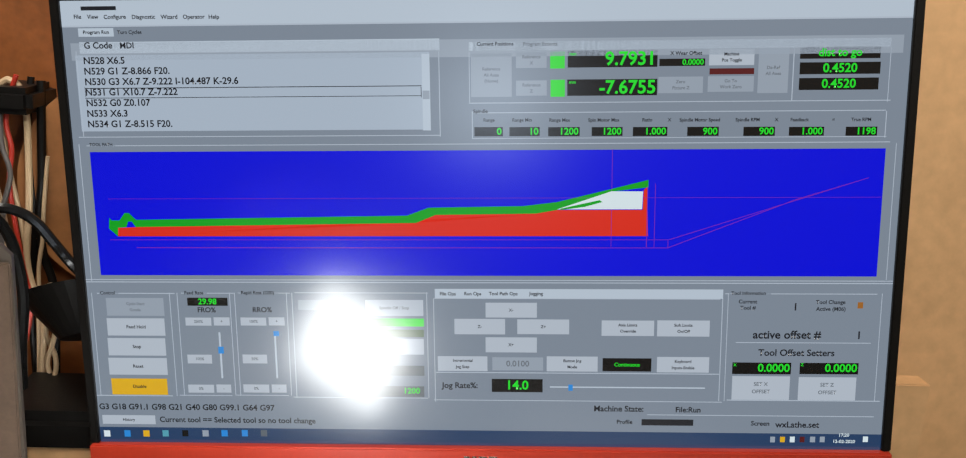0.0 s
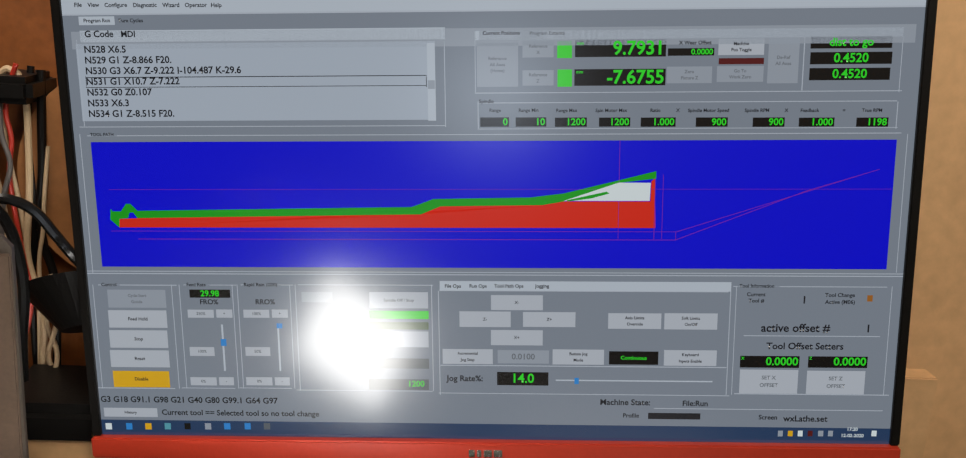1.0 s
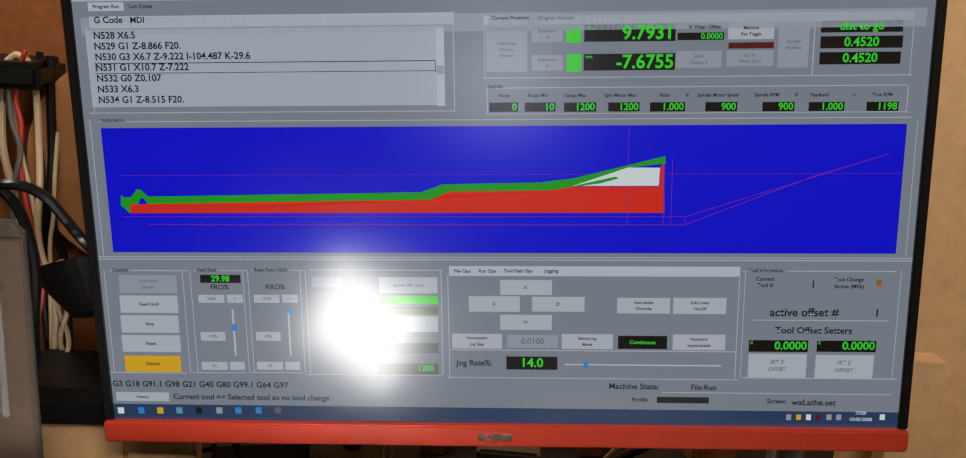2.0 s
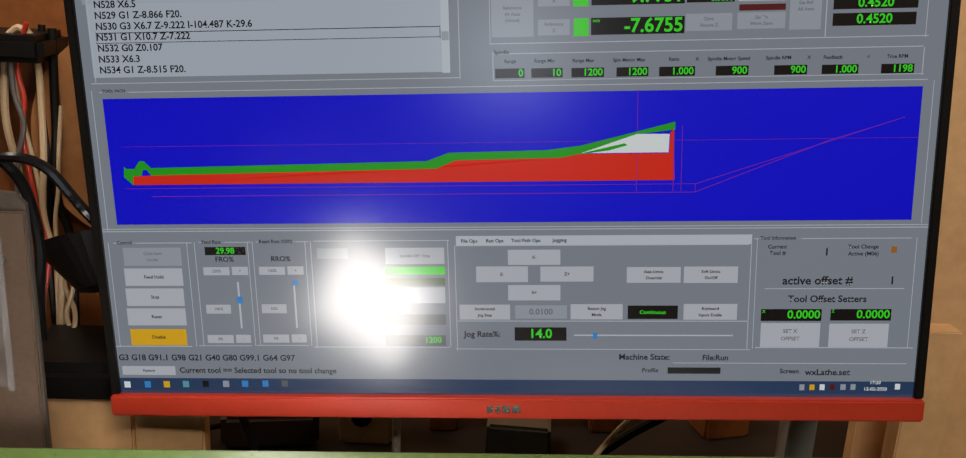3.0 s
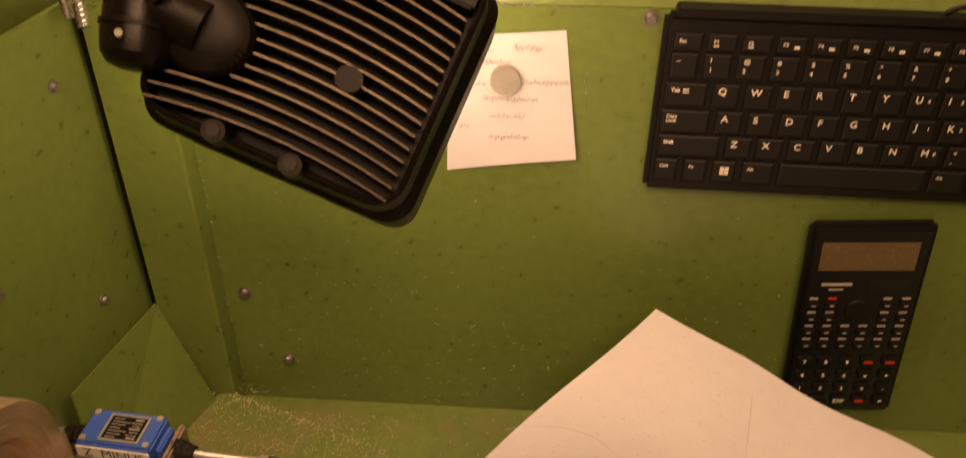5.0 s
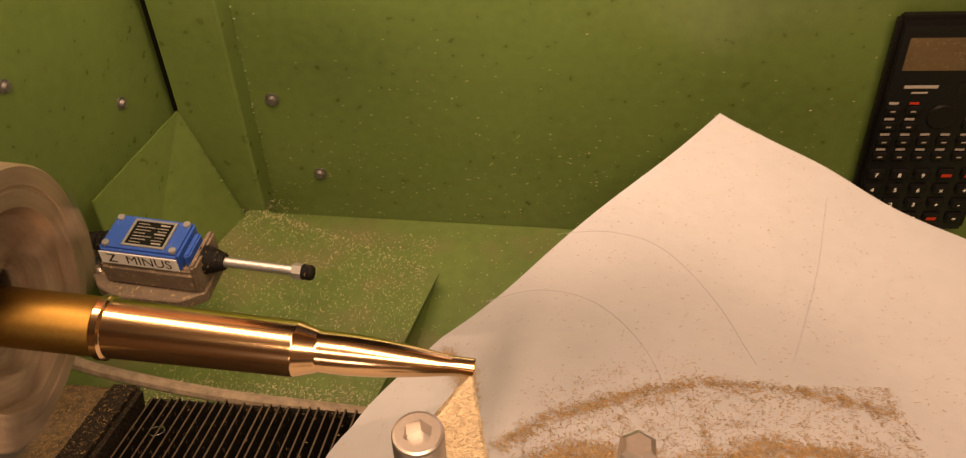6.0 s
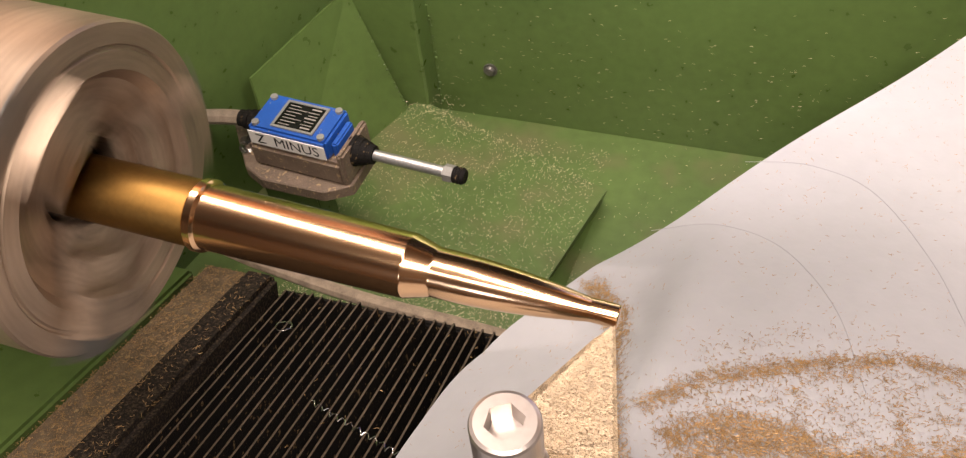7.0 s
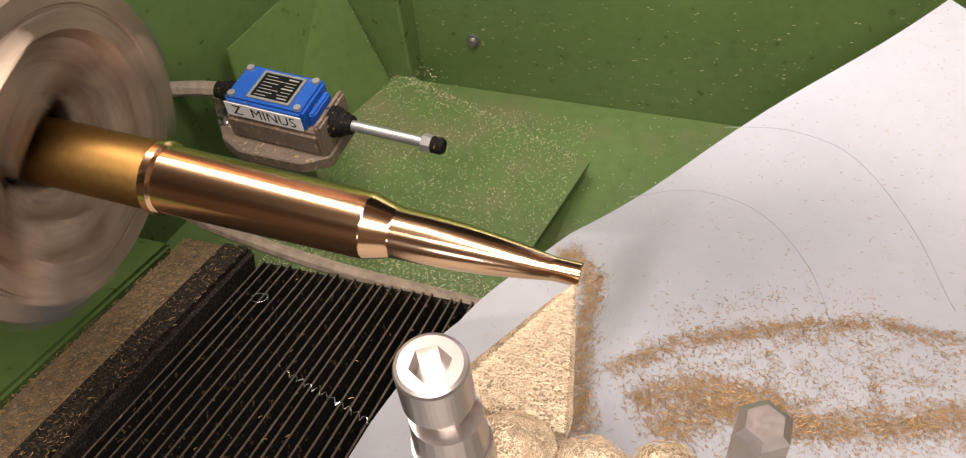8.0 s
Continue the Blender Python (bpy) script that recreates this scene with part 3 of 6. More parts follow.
    text('Inputs Enable', 0.1339, -0.0628, 0.0028, "ink", "C", 2)
    rect(0.0071, 0.0411, -0.0653, -0.0561, "pale", 1, "button")
    text('0.0100', 0.0241, -0.0607, 0.0057, "dim", "C", 2)
    rect(0.0807, 0.1130, -0.0655, -0.0563, "black", 1, "readout")
    text('Continuous', 0.0969, -0.0609, 0.0036, "green", "C", 2)
    text('Jog Rate%:', -0.0270, -0.0763, 0.0057, "ink", "L", 2)
    rect(0.0066, 0.0408, -0.0807, -0.0714, "black", 1, "readout")
    text('14.0', 0.0237, -0.0760, 0.0089, "green", "C", 2)
    rect(0.0457, 0.1489, -0.0773, -0.0764, "light", 1, "slider_track")
    rect(0.0581, 0.0610, -0.0794, -0.0750, "azure", 2, "slider_knob")
    rect(0.1597, 0.2572, -0.0120, -0.0115, "line", 1)
    rect(0.1635, 0.2638, -0.0854, -0.0848, "line", 1)
    rect(0.1616, 0.1620, -0.0859, -0.0118, "line", 1)
    rect(0.2601, 0.2605, -0.0848, -0.0113, "line", 1)
    rect(0.1624, 0.1891, -0.0129, -0.0100, "grey", 1)
    text('Tool Information', 0.1636, -0.0114, 0.0032, "ink", "L", 2)
    text('Current', 0.1745, -0.0171, 0.0036, "ink", "C", 2)
    text('Tool #', 0.1748, -0.0213, 0.0036, "ink", "C", 2)
    text('1', 0.2054, -0.0207, 0.0069, "ink", "C", 2)
    text('Tool Change', 0.2278, -0.0173, 0.0036, "ink", "C", 2)
    text('Active (M06)', 0.2282, -0.0219, 0.0036, "ink", "C", 2)
    rect(0.2451, 0.2486, -0.0214, -0.0172, "brown", 1, "indicator")
    text('active offset #', 0.2008, -0.0397, 0.0077, "ink", "C", 2)
    text('1', 0.2473, -0.0398, 0.0073, "ink", "C", 2)
    rect(0.1678, 0.2551, -0.0452, -0.0447, "line", 1)
    text('Tool Offset Setters', 0.2076, -0.0520, 0.0063, "ink", "C", 2)
    rect(0.1663, 0.2047, -0.0668, -0.0587, "black", 1, "readout")
    text('0.0000', 0.2039, -0.0626, 0.0077, "green", "R", 2)
    rect(0.2103, 0.2484, -0.0665, -0.0587, "black", 1, "readout")
    text('0.0000', 0.2476, -0.0624, 0.0077, "green", "R", 2)
    text('X', 0.1670, -0.0605, 0.0028, "green", "L", 2)
    text('Z', 0.2109, -0.0601, 0.0028, "green", "L", 2)
    rect(0.1666, 0.2044, -0.0847, -0.0682, "button", 1, "button")
    text('SET X', 0.1854, -0.0738, 0.0036, "dim", "C", 2)
    text('OFFSET', 0.1857, -0.0790, 0.0036, "dim", "C", 2)
    rect(0.2101, 0.2476, -0.0847, -0.0686, "button", 1, "button")
    text('SET Z', 0.2287, -0.0740, 0.0036, "dim", "C", 2)
    text('OFFSET', 0.2291, -0.0793, 0.0036, "dim", "C", 2)
    text('G3 G18 G91.1 G98 G21 G40 G80 G99.1 G64 G97', -0.2656, -0.0937, 0.0059, "ink", "L", 2)
    rect(-0.2640, -0.2266, -0.1063, -0.0998, "button", 1, "button")
    text('History', -0.2453, -0.1031, 0.0028, "ink", "C", 2)
    text('Current tool == Selected tool so no tool change', -0.2236, -0.1028, 0.0055, "ink", "L", 2)
    text('Machine State:', 0.0752, -0.0921, 0.0057, "ink", "L", 2)
    text('File:Run', 0.1297, -0.0924, 0.0053, "ink", "L", 2)
    rect(0.1110, 0.2607, -0.0963, -0.0958, "line", 1)
    text('Profile', 0.0906, -0.1014, 0.0041, "ink", "L", 2)
    rect(0.1074, 0.1419, -0.1036, -0.0992, "ink", 2, "text_bar")
    text('Screen', 0.1802, -0.1016, 0.0045, "ink", "L", 2)
    text('wxLathe.set', 0.1965, -0.1023, 0.0059, "ink", "L", 2)
    rect(-0.2665, 0.2665, -0.1195, -0.1085, "navy", 1, "task_bar")
    rect(-0.2638, -0.2594, -0.1157, -0.1111, "white", 2, "task_icon")
    rect(-0.2493, -0.2450, -0.1156, -0.1109, "azure", 2, "task_icon")
    rect(-0.2359, -0.2315, -0.1154, -0.1108, "amber", 2, "task_icon")
    rect(-0.2223, -0.2180, -0.1152, -0.1106, "teal", 2, "task_icon")
    rect(-0.2084, -0.2041, -0.1150, -0.1104, "black", 2, "task_icon")
    rect(-0.1941, -0.1898, -0.1149, -0.1103, "pale", 2, "task_icon")
    rect(-0.1808, -0.1764, -0.1147, -0.1101, "azure", 2, "task_icon")
    rect(-0.1665, -0.1623, -0.1145, -0.1099, "azure", 2, "task_icon")
    rect(-0.1532, -0.1488, -0.1144, -0.1098, "slate", 2, "task_icon")
    rect(0.1935, 0.1967, -0.1149, -0.1108, "pale", 2, "task_icon")
    rect(0.2000, 0.2032, -0.1147, -0.1108, "amber", 2, "task_icon")
    rect(0.2065, 0.2097, -0.1147, -0.1106, "white", 2, "task_icon")
    rect(0.2130, 0.2162, -0.1146, -0.1106, "maroon", 2, "task_icon")
    rect(0.2198, 0.2232, -0.1145, -0.1105, "pale", 2, "task_icon")
    rect(0.2263, 0.2295, -0.1144, -0.1104, "pale", 2, "task_icon")
    rect(0.2546, 0.2579, -0.1140, -0.1100, "white", 2, "task_icon")
    text('17:20', 0.2419, -0.1093, 0.0032, "white", "C", 2)
    text('12-02-2020', 0.2422, -0.1138, 0.0032, "white", "C", 2)
    poly([(-0.2417, 0.0266), (-0.2411, 0.0324), (-0.2291, 0.0329), (-0.0420, 0.0355), (-0.0291, 0.0408), (0.0362, 0.0416), (0.0499, 0.0440), (0.1049, 0.0440), (0.1053, 0.0568), (0.1075, 0.0591), (0.1086, 0.0267)], "scarlet", 2)
    poly([(-0.2466, 0.0391), (-0.2451, 0.0374), (-0.2398, 0.0374), (-0.2360, 0.0424), (-0.2331, 0.0424), (-0.2286, 0.0378), (-0.0478, 0.0404), (-0.0338, 0.0456), (0.0283, 0.0466), (0.0498, 0.0492), (0.0828, 0.0572), (0.1082, 0.0635), (0.1083, 0.0587), (0.0848, 0.0560), (0.0499, 0.0440), (0.0362, 0.0416), (-0.0291, 0.0408), (-0.0420, 0.0355), (-0.2291, 0.0329), (-0.2316, 0.0366), (-0.2341, 0.0366), (-0.2353, 0.0329), (-0.2411, 0.0324), (-0.2417, 0.0266), (-0.2474, 0.0320)], "leaf", 3)
    poly([(0.0499, 0.0444), (0.0848, 0.0562), (0.1049, 0.0560), (0.1045, 0.0444)], "white", 4)
    poly([(0.0518, 0.0448), (0.0771, 0.0504), (0.0791, 0.0492), (0.0675, 0.0460), (0.0522, 0.0440)], "leaf", 5)
    rect(-0.2465, 0.2554, 0.0518, 0.0520, "magenta", 3, "path_line")
    rect(0.0848, 0.0851, 0.0197, 0.0835, "magenta", 3, "path_line")
    rect(-0.2474, 0.1216, 0.0241, 0.0244, "magenta", 3, "path_line")
    rect(-0.2297, 0.1218, 0.0187, 0.0191, "magenta", 3, "path_line")
    rect(0.1076, 0.1080, 0.0194, 0.0599, "magenta", 3, "path_line")
    rect(0.1126, 0.1129, 0.0194, 0.0611, "magenta", 3, "path_line")
    rect(0.1215, 0.1218, 0.0190, 0.0243, "magenta", 3, "path_line")
    poly([(0.1216, 0.0243), (0.2467, 0.0646), (0.2467, 0.0643), (0.1216, 0.0239)], "magenta", 3)
    poly([(0.1218, 0.0192), (0.2023, 0.0509), (0.2467, 0.0646), (0.2023, 0.0505), (0.1218, 0.0188)], "magenta", 3)


build_monitor()


# ---------------------------------------------------------------- structure
def structure(name, bm, material, label="", m=None):
    return tagged(part(name, bm, material, None, label, m), label, name.split("_")[0], "", "structure")


structure("wall_back", box(-1.5, 1.5, 0.62, 0.66, -0.2, 2.6), WOOD, "tan painted board wall behind the machine")
# the next four are out of view, added to hold down bounce and screen haze
structure("wall_right", box(1.5, 1.54, -2.0, 0.62, -0.2, 2.6), DIMWALL, "unseen dim brown wall added to limit bounced light")
structure("wall_left", box(-1.54, -1.5, -2.0, 0.62, -0.2, 2.6), DIMWALL, "unseen dim brown wall added to limit bounced light")
structure("wall_front", box(-1.5, 1.5, -2.04, -2.0, -0.2, 2.6), DIMWALL, "unseen dim brown wall added to limit bounced light")
structure("ceiling", box(-1.5, 1.5, -2.0, 0.62, 2.6, 2.64), DIMWALL, "unseen dim brown ceiling added to limit bounced light")
structure("floor", box(-1.5, 1.5, -2.0, 0.62, -0.24, -0.2), DARK, "dark workshop floor")


def side_x(y):
    return -0.3470 + 0.25 * y


def build_enclosure():
    enc = empty("machine_enclosure", pose(0, 0, 0), "green enamelled sheet metal lathe enclosure with scattered chips", "enclosure")
    part("back_panel", box(-0.42, 0.6, 0, 0.003, 0.60, 1.0335), GREEN, enc)
    part("top_flange", box(-0.40, 0.6, 0, 0.003, 0.0005, 0.0310, 0.0005), GREEN, enc, m=pose(0, 0.0, 1.0335, -24))
    part("tray", box(-0.6, 0.6, -0.75, -0.0005, 0.695, 0.704), LEDGEGREEN, enc)
    # splayed side sheet
    bm = bmesh.new()
    pts = [(side_x(0.0), 0.0), (side_x(-0.75), -0.75), (side_x(-0.75) - 0.003, -0.75), (side_x(0.0) - 0.003, 0.0)]
    lo, hi = [bm.verts.new((x, y, 0.60)) for x, y in pts], [bm.verts.new((x, y, 1.03)) for x, y in pts]
    bm.faces.new(lo), bm.faces.new(hi)
    for k in range(4):
        bm.faces.new((lo[k], lo[(k + 1) % 4], hi[(k + 1) % 4], hi[k]))
    bmesh.ops.recalc_face_normals(bm, faces=bm.faces)
    part("side_panel", bm, GREEN, enc)
    bm = bmesh.new()
    pts = [(-0.3440, -0.0005), (-0.3378, -0.0150), (-0.2965, -0.0150), (-0.2950, -0.0140), (-0.2927, -0.0005)]
    lo, hi = [bm.verts.new((x, y, 0.704)) for x, y in pts], [bm.verts.new((x, y, 1.026)) for x, y in pts]
    bm.faces.new(lo), bm.faces.new(hi)
    for k in range(5):
        bm.faces.new((lo[k], lo[(k + 1) % 5], hi[(k + 1) % 5], hi[k]))
    bmesh.ops.recalc_face_normals(bm, faces=bm.faces)
    part("corner_post", bm, GREEN, enc)
    # the dark of the open joint, put in as a thin black strip
    part("gap_seal", box(-0.3462, -0.3442, -0.0050, -0.0005, 0.80, 1.026), BLACK, enc, "black strip standing for the shade in the open joint between the sheets")
    # a run of weld beads down the post and along the gusset
    bm = bmesh.new()
    z = 0.712
    while z < 0.99:
        bmesh.ops.create_icosphere(bm, subdivisions=1, radius=0.0005 + 0.0007 * random.random(), matrix=pose(-0.2918 + random.uniform(-0.0008, 0.0008), -0.001, z))
        z += random.uniform(0.003, 0.009)
    for k in range(26):
        t = k / 25
        bmesh.ops.create_icosphere(bm, subdivisions=1, radius=random.uniform(0.0006, 0.0014), matrix=pose(-0.338 + 0.030 * t, -0.017 - 0.005 * t, 0.808 - 0.088 * t))
    tagged(part("weld_bead", bm, GREEN, enc, smooth=True), kind="stuff")
    # slanted gusset in the corner
    bm = bmesh.new()
    q = [Vector(p) for p in ((-0.339, -0.016, 0.809), (-0.362, -0.104, 0.808), (-0.350, -0.125, 0.712), (-0.3075, -0.021, 0.712))]
    nn = (q[1] - q[0]).cross(q[3] - q[0]).normalized() * 0.002
    a, b = [bm.verts.new(v) for v in q], [bm.verts.new(v + nn) for v in q]
    bm.faces.new(a), bm.faces.new(b)
    for k in range(4):
        bm.faces.new((a[k], a[(k + 1) % 4], b[(k + 1) % 4], b[k]))
    bmesh.ops.recalc_face_normals(bm, faces=bm.faces)
    part("corner_gusset", bm, GREEN, enc)
    # raised ledge in the tray
    bm = bmesh.new()
    top = [(-0.300, -0.012), (-0.162, -0.0646), (-0.190, -0.1813), (-0.2005, -0.225), (-0.42, -0.225), (-0.42, -0.10)]
    lo, hi = [bm.verts.new((x, y, 0.7035)) for x, y in top], [bm.verts.new((x, y, 0.720)) for x, y in top]
    lo[1].co.x, lo[2].co.x, lo[3].co.x = -0.166, -0.176, -0.178
    bm.faces.new(lo), bm.faces.new(hi)
    for k in range(6):
        bm.faces.new((lo[k], lo[(k + 1) % 6], hi[(k + 1) % 6], hi[k]))
    bmesh.ops.recalc_face_normals(bm, faces=bm.faces)
    part("tray_ledge", bm, LEDGEGREEN, enc, "green ledge dusted with brass chips")

    for x, z, w, h in ((-0.047, 0.984, 0.0005, 0.010), (-0.0465, 0.969, 0.0005, 0.014), (-0.155, 1.0333, 0.022, 0.0006), (-0.110, 1.0333, 0.030, 0.0007), (-0.066, 1.0333, 0.014, 0.0006), (0.004, 1.0333, 0.010, 0.0006), (0.055, 1.0333, 0.018, 0.0005)):
        bm = bmesh.new()
        n = max(4, int(max(w, h) / 0.0022))
        for k in range(n):
            u = (k + random.random()) / n
            l = 0.0016 * random.random() + 0.0003
            cx, cz = (x + (u * w if w > h else random.uniform(-w, w))), (z + (u * h if h > w else random.uniform(-h, h)))
            dw, dh = (l, h * 0.5) if w > h else (w * 0.5, l)
            add_box(bm, cx - dw, cx + dw, -0.0006, 0.0, cz - dh, cz + dh)
        tagged(part("scratch", bm, STEEL, enc, "bright worn scratch in the enamel"), kind="stuff")

    def bolt(m, r=0.0036):
        b = bmesh.new()
        add_cyl(b, (0, 0, 0), (0, -0.0012, 0), r * 1.35, seg=16)
        add_cyl(b, (0, -0.0012, 0), (0, -0.0035, 0), r, r * 0.75, seg=16)
        part("panel_screw", b, STEELDARK, enc, m=m)
    for x, z in ((-0.013, 1.028), (-0.278, 0.810), (-0.254, 0.746), (0.246, 0.916), (0.262, 1.027)):
        bolt(pose(x, 0, z))
    for y, z in ((-0.033, 0.989), (-0.044, 0.836), (-0.115, 0.90)):
        bolt(pose(side_x(y), y, z, 0, 0, 76), 0.003)


build_enclosure()


# ---------------------------------------------------------------- behind the monitor
def cord(name, pts, r, material, label, category="cable", group=""):
    return tagged(part(name, tube(smooth_line(pts), r), material, None, label, smooth=True), label, category, group)


def build_background():
    cab = empty("cabinet", pose(0, 0, 0), "dark wooden cabinet standing behind the machine", "cabinet")
    part("top", box(-0.46, 0.44, 0.24, 0.61, 0.893, 0.910, 0.003), DARK, cab)
    part("carcass", box(-0.45, 0.43, 0.262, 0.61, -0.2, 0.892, 0.003), DARK, cab)
    for k in range(3):
        d = part("door", box(-0.448 + 0.293 * k, -0.160 + 0.293 * k, 0.244, 0.261, -0.12, 0.888, 0.003), DARK, cab)
        part("handle", cyl((-0.18 + 0.293 * k, 0.240, 0.70), (-0.18 + 0.293 * k, 0.240, 0.82), 0.005), STEELDARK, d)
    tagged(part("board", box(-0.255, -0.205, 0.115, 0.135, 0.62, 1.056, 0.002), WOOD), "pale tan board standing behind the green panel", "board")
    tagged(part("board", box(-0.345, -0.257, 0.12, 0.14, 0.62, 1.045, 0.002), WOOD), "pale tan board standing behind the green panel", "board")
    for x0, x1, y in ((0.247, 0.270, 0.14), (0.338, 0.375, 0.14)):
        tagged(part("batten", box(x0, x1, y, y + 0.02, -0.2, 1.10, 0.001), PAPER if x0 < 0.3 else WOOD), "pale upright batten behind the monitor", "batten")
    tagged(part("side_board", box(0.335, 0.9, 0.20, 0.215, -0.2, 1.75, 0.001), WOOD), "tan plywood board beside the monitor", "board")
    tagged(part("side_board", box(-0.62, -0.262, 0.245, 0.26, -0.2, 1.75, 0.001), ORANGE), "orange brown wooden board behind hanging cables", "board")
    # low clutter seen through the gap
    top = 0.9102
    ad = empty("power_adapter", pose(-0.185, 0.30, top, 0, 0, 6), "grey brown power adapter lying on the dark cabinet", "adapter")
    part("body", box(-0.045, 0.045, -0.022, 0.022, 0, 0.036, 0.006), GREYSHEET, ad)
    part("lead", tube(smooth_line([(-0.045, 0, 0.016), (-0.075, -0.01, 0.02), (-0.10, 0.0, 0.05), (-0.11, 0.02, 0.10)]), 0.003), BLACK, ad, smooth=True)
    bx = empty("junction_box", pose(-0.094, 0.31, top, 0, 0, -3), "cream plastic junction box with a round knockout", "box")
    part("body", box(-0.025, 0.025, -0.020, 0.020, 0, 0.075, 0.003), CREAM, bx)
    part("knockout", cyl((-0.004, -0.020, 0.030), (-0.004, -0.0225, 0.030), 0.010, seg=10), BLACK, bx, "dark round knockout")
    tagged(part("wooden_bar", box(-0.100, 0.105, -0.012, 0.012, 0, 0.020, 0.002), WOOD, None, m=pose(0.062, 0.335, top + 0.026, 0, 0, 2)), "pale wooden bar lying on two blocks", "bar")
    for x in (-0.020, 0.140):
        tagged(part("block", box(-0.014, 0.014, -0.016, 0.016, 0, 0.026, 0.002), ORANGE, None, m=pose(x, 0.335, top)), "small brown wooden block under the bar", "block", "blocks under the bar")
    tagged(part("small_box", box(-0.03, 0.03, -0.02, 0.02, 0, 0.034, 0.003), STEELDARK, None, m=pose(0.05, 0.285, top, 0, 0, -8)), "small dull metal box in the dark space", "box")
    tagged(part("small_box", box(-0.025, 0.025, -0.02, 0.02, 0, 0.05, 0.003), ORANGE, None, m=pose(0.26, 0.33, top, 0, 0, 12)), "small orange brown box in the dark space", "box")
    cord("cable", [(0.10, 0.215, 0.935), (0.135, 0.20, 0.975), (0.175, 0.175, 1.02), (0.20, 0.15, 1.075)], 0.0042, BLACK, "thick black cable rising behind the monitor")
    cord("cable", [(-0.0655, 0.125, 1.08), (-0.0650, 0.115, 1.05), (-0.0645, 0.11, 1.01), (-0.064, 0.11, 0.95)], 0.0032, BRAID, "silver braided cable hanging below the monitor")
    cord("cable", [(-0.19, 0.10, 1.085), (-0.178, 0.10, 1.05), (-0.162, 0.10, 1.00)], 0.003, BLACK, "black cable hanging below the monitor")
    cord("cable", [(0.07, 0.10, 0.99), (0.10, 0.11, 1.026), (0.135, 0.12, 1.055), (0.16, 0.13, 1.08)], 0.0022, CREAM, "pale cable crossing below the monitor")
    # hanging bundle at the monitor's side: x and z along each cable, and its depth
    bundle = "hanging cable bundle"

    def hung(xz, y, r, material, label):
        cord("cable", [(x, y + 0.004 * math.sin(40 * z), z) for x, z in xz], r, material, label, "cable", bundle)
    hung([(-0.375, 1.270), (-0.353, 1.293), (-0.346, 1.295), (-0.340, 1.290), (-0.336, 1.274), (-0.334, 1.240), (-0.335, 1.203), (-0.341, 1.160), (-0.338, 1.134), (-0.331, 1.110), (-0.330, 1.088), (-0.334, 1.045)], 0.200, 0.0026, CREAM, "thick cream cable looped over the clamp")
    hung([(-0.354, 1.270), (-0.354, 1.257), (-0.351, 1.233), (-0.345, 1.193), (-0.342, 1.144), (-0.337, 1.124), (-0.336, 1.096), (-0.337, 1.045)], 0.206, 0.0018, CREAM, "cream white cable hanging in a bundle on the board")
    hung([(-0.341, 1.300), (-0.346, 1.285), (-0.349, 1.264), (-0.345, 1.245), (-0.347, 1.222), (-0.346, 1.195), (-0.343, 1.150), (-0.339, 1.125), (-0.341, 1.100), (-0.348, 1.077)], 0.197, 0.0019, REDWIRE, "red cable hanging in a bundle on the board")
    hung([(-0.321, 1.240), (-0.325, 1.204), (-0.329, 1.174), (-0.334, 1.149), (-0.334, 1.119), (-0.331, 1.088), (-0.330, 1.045)], 0.203, 0.0016, CREAM, "thin cream cable hanging in a bundle on the board")
    hung([(-0.353, 1.285), (-0.351, 1.250), (-0.345, 1.227), (-0.352, 1.198), (-0.358, 1.150), (-0.356, 1.060)], 0.194, 0.0020, GREYWIRE, "grey cable hanging in a bundle on the board")
    hung([(-0.329, 1.295), (-0.329, 1.251), (-0.329, 1.218), (-0.333, 1.189), (-0.333, 1.159), (-0.327, 1.134), (-0.325, 1.099), (-0.326, 1.045)], 0.212, 0.0034, BLACK, "black cable hanging in a bundle on the board")
    hung([(-0.362, 1.290), (-0.365, 1.230), (-0.360, 1.170), (-0.366, 1.100), (-0.362, 1.040)], 0.212, 0.0030, CREAM, "cream white cable hanging in a bundle on the board")
    hung([(-0.374, 1.290), (-0.372, 1.220), (-0.378, 1.150), (-0.373, 1.050)], 0.205, 0.0030, BLACK, "black cable hanging in a bundle on the board")
    hung([(-0.338, 1.297), (-0.341, 1.250), (-0.339, 1.180), (-0.346, 1.120), (-0.343, 1.040)], 0.217, 0.0028, BLACK, "black cable hanging in a bundle on the board")
    tagged(part("cable_clamp", box(-0.41, -0.326, 0.185, 0.244, 1.272, 1.292, 0.005), BLACK), "black clamp holding the hanging cable bundle", "clamp")
    for s in (1, -1):
        pts = [(-0.3215 + s * 0.0032 * math.sin(1.15 * j), 0.19 + s * 0.0032 * math.cos(1.15 * j), 1.142 - 0.010 * j) for j in range(10)]
        cord("cable", pts, 0.0019, CREAM, "cream twisted cable pair hanging by the board", "cable", bundle)
    cord("cable", [(-0.36, 0.11, 1.20), (-0.335, 0.105, 1.219), (-0.317, 0.10, 1.223), (-0.305, 0.10, 1.221), (-0.294, 0.10, 1.214), (-0.283, 0.10, 1.200), (-0.273, 0.10, 1.187), (-0.258, 0.115, 1.160)], 0.0036, GLOSSBLACK, "thick glossy black cable arched beside the monitor")
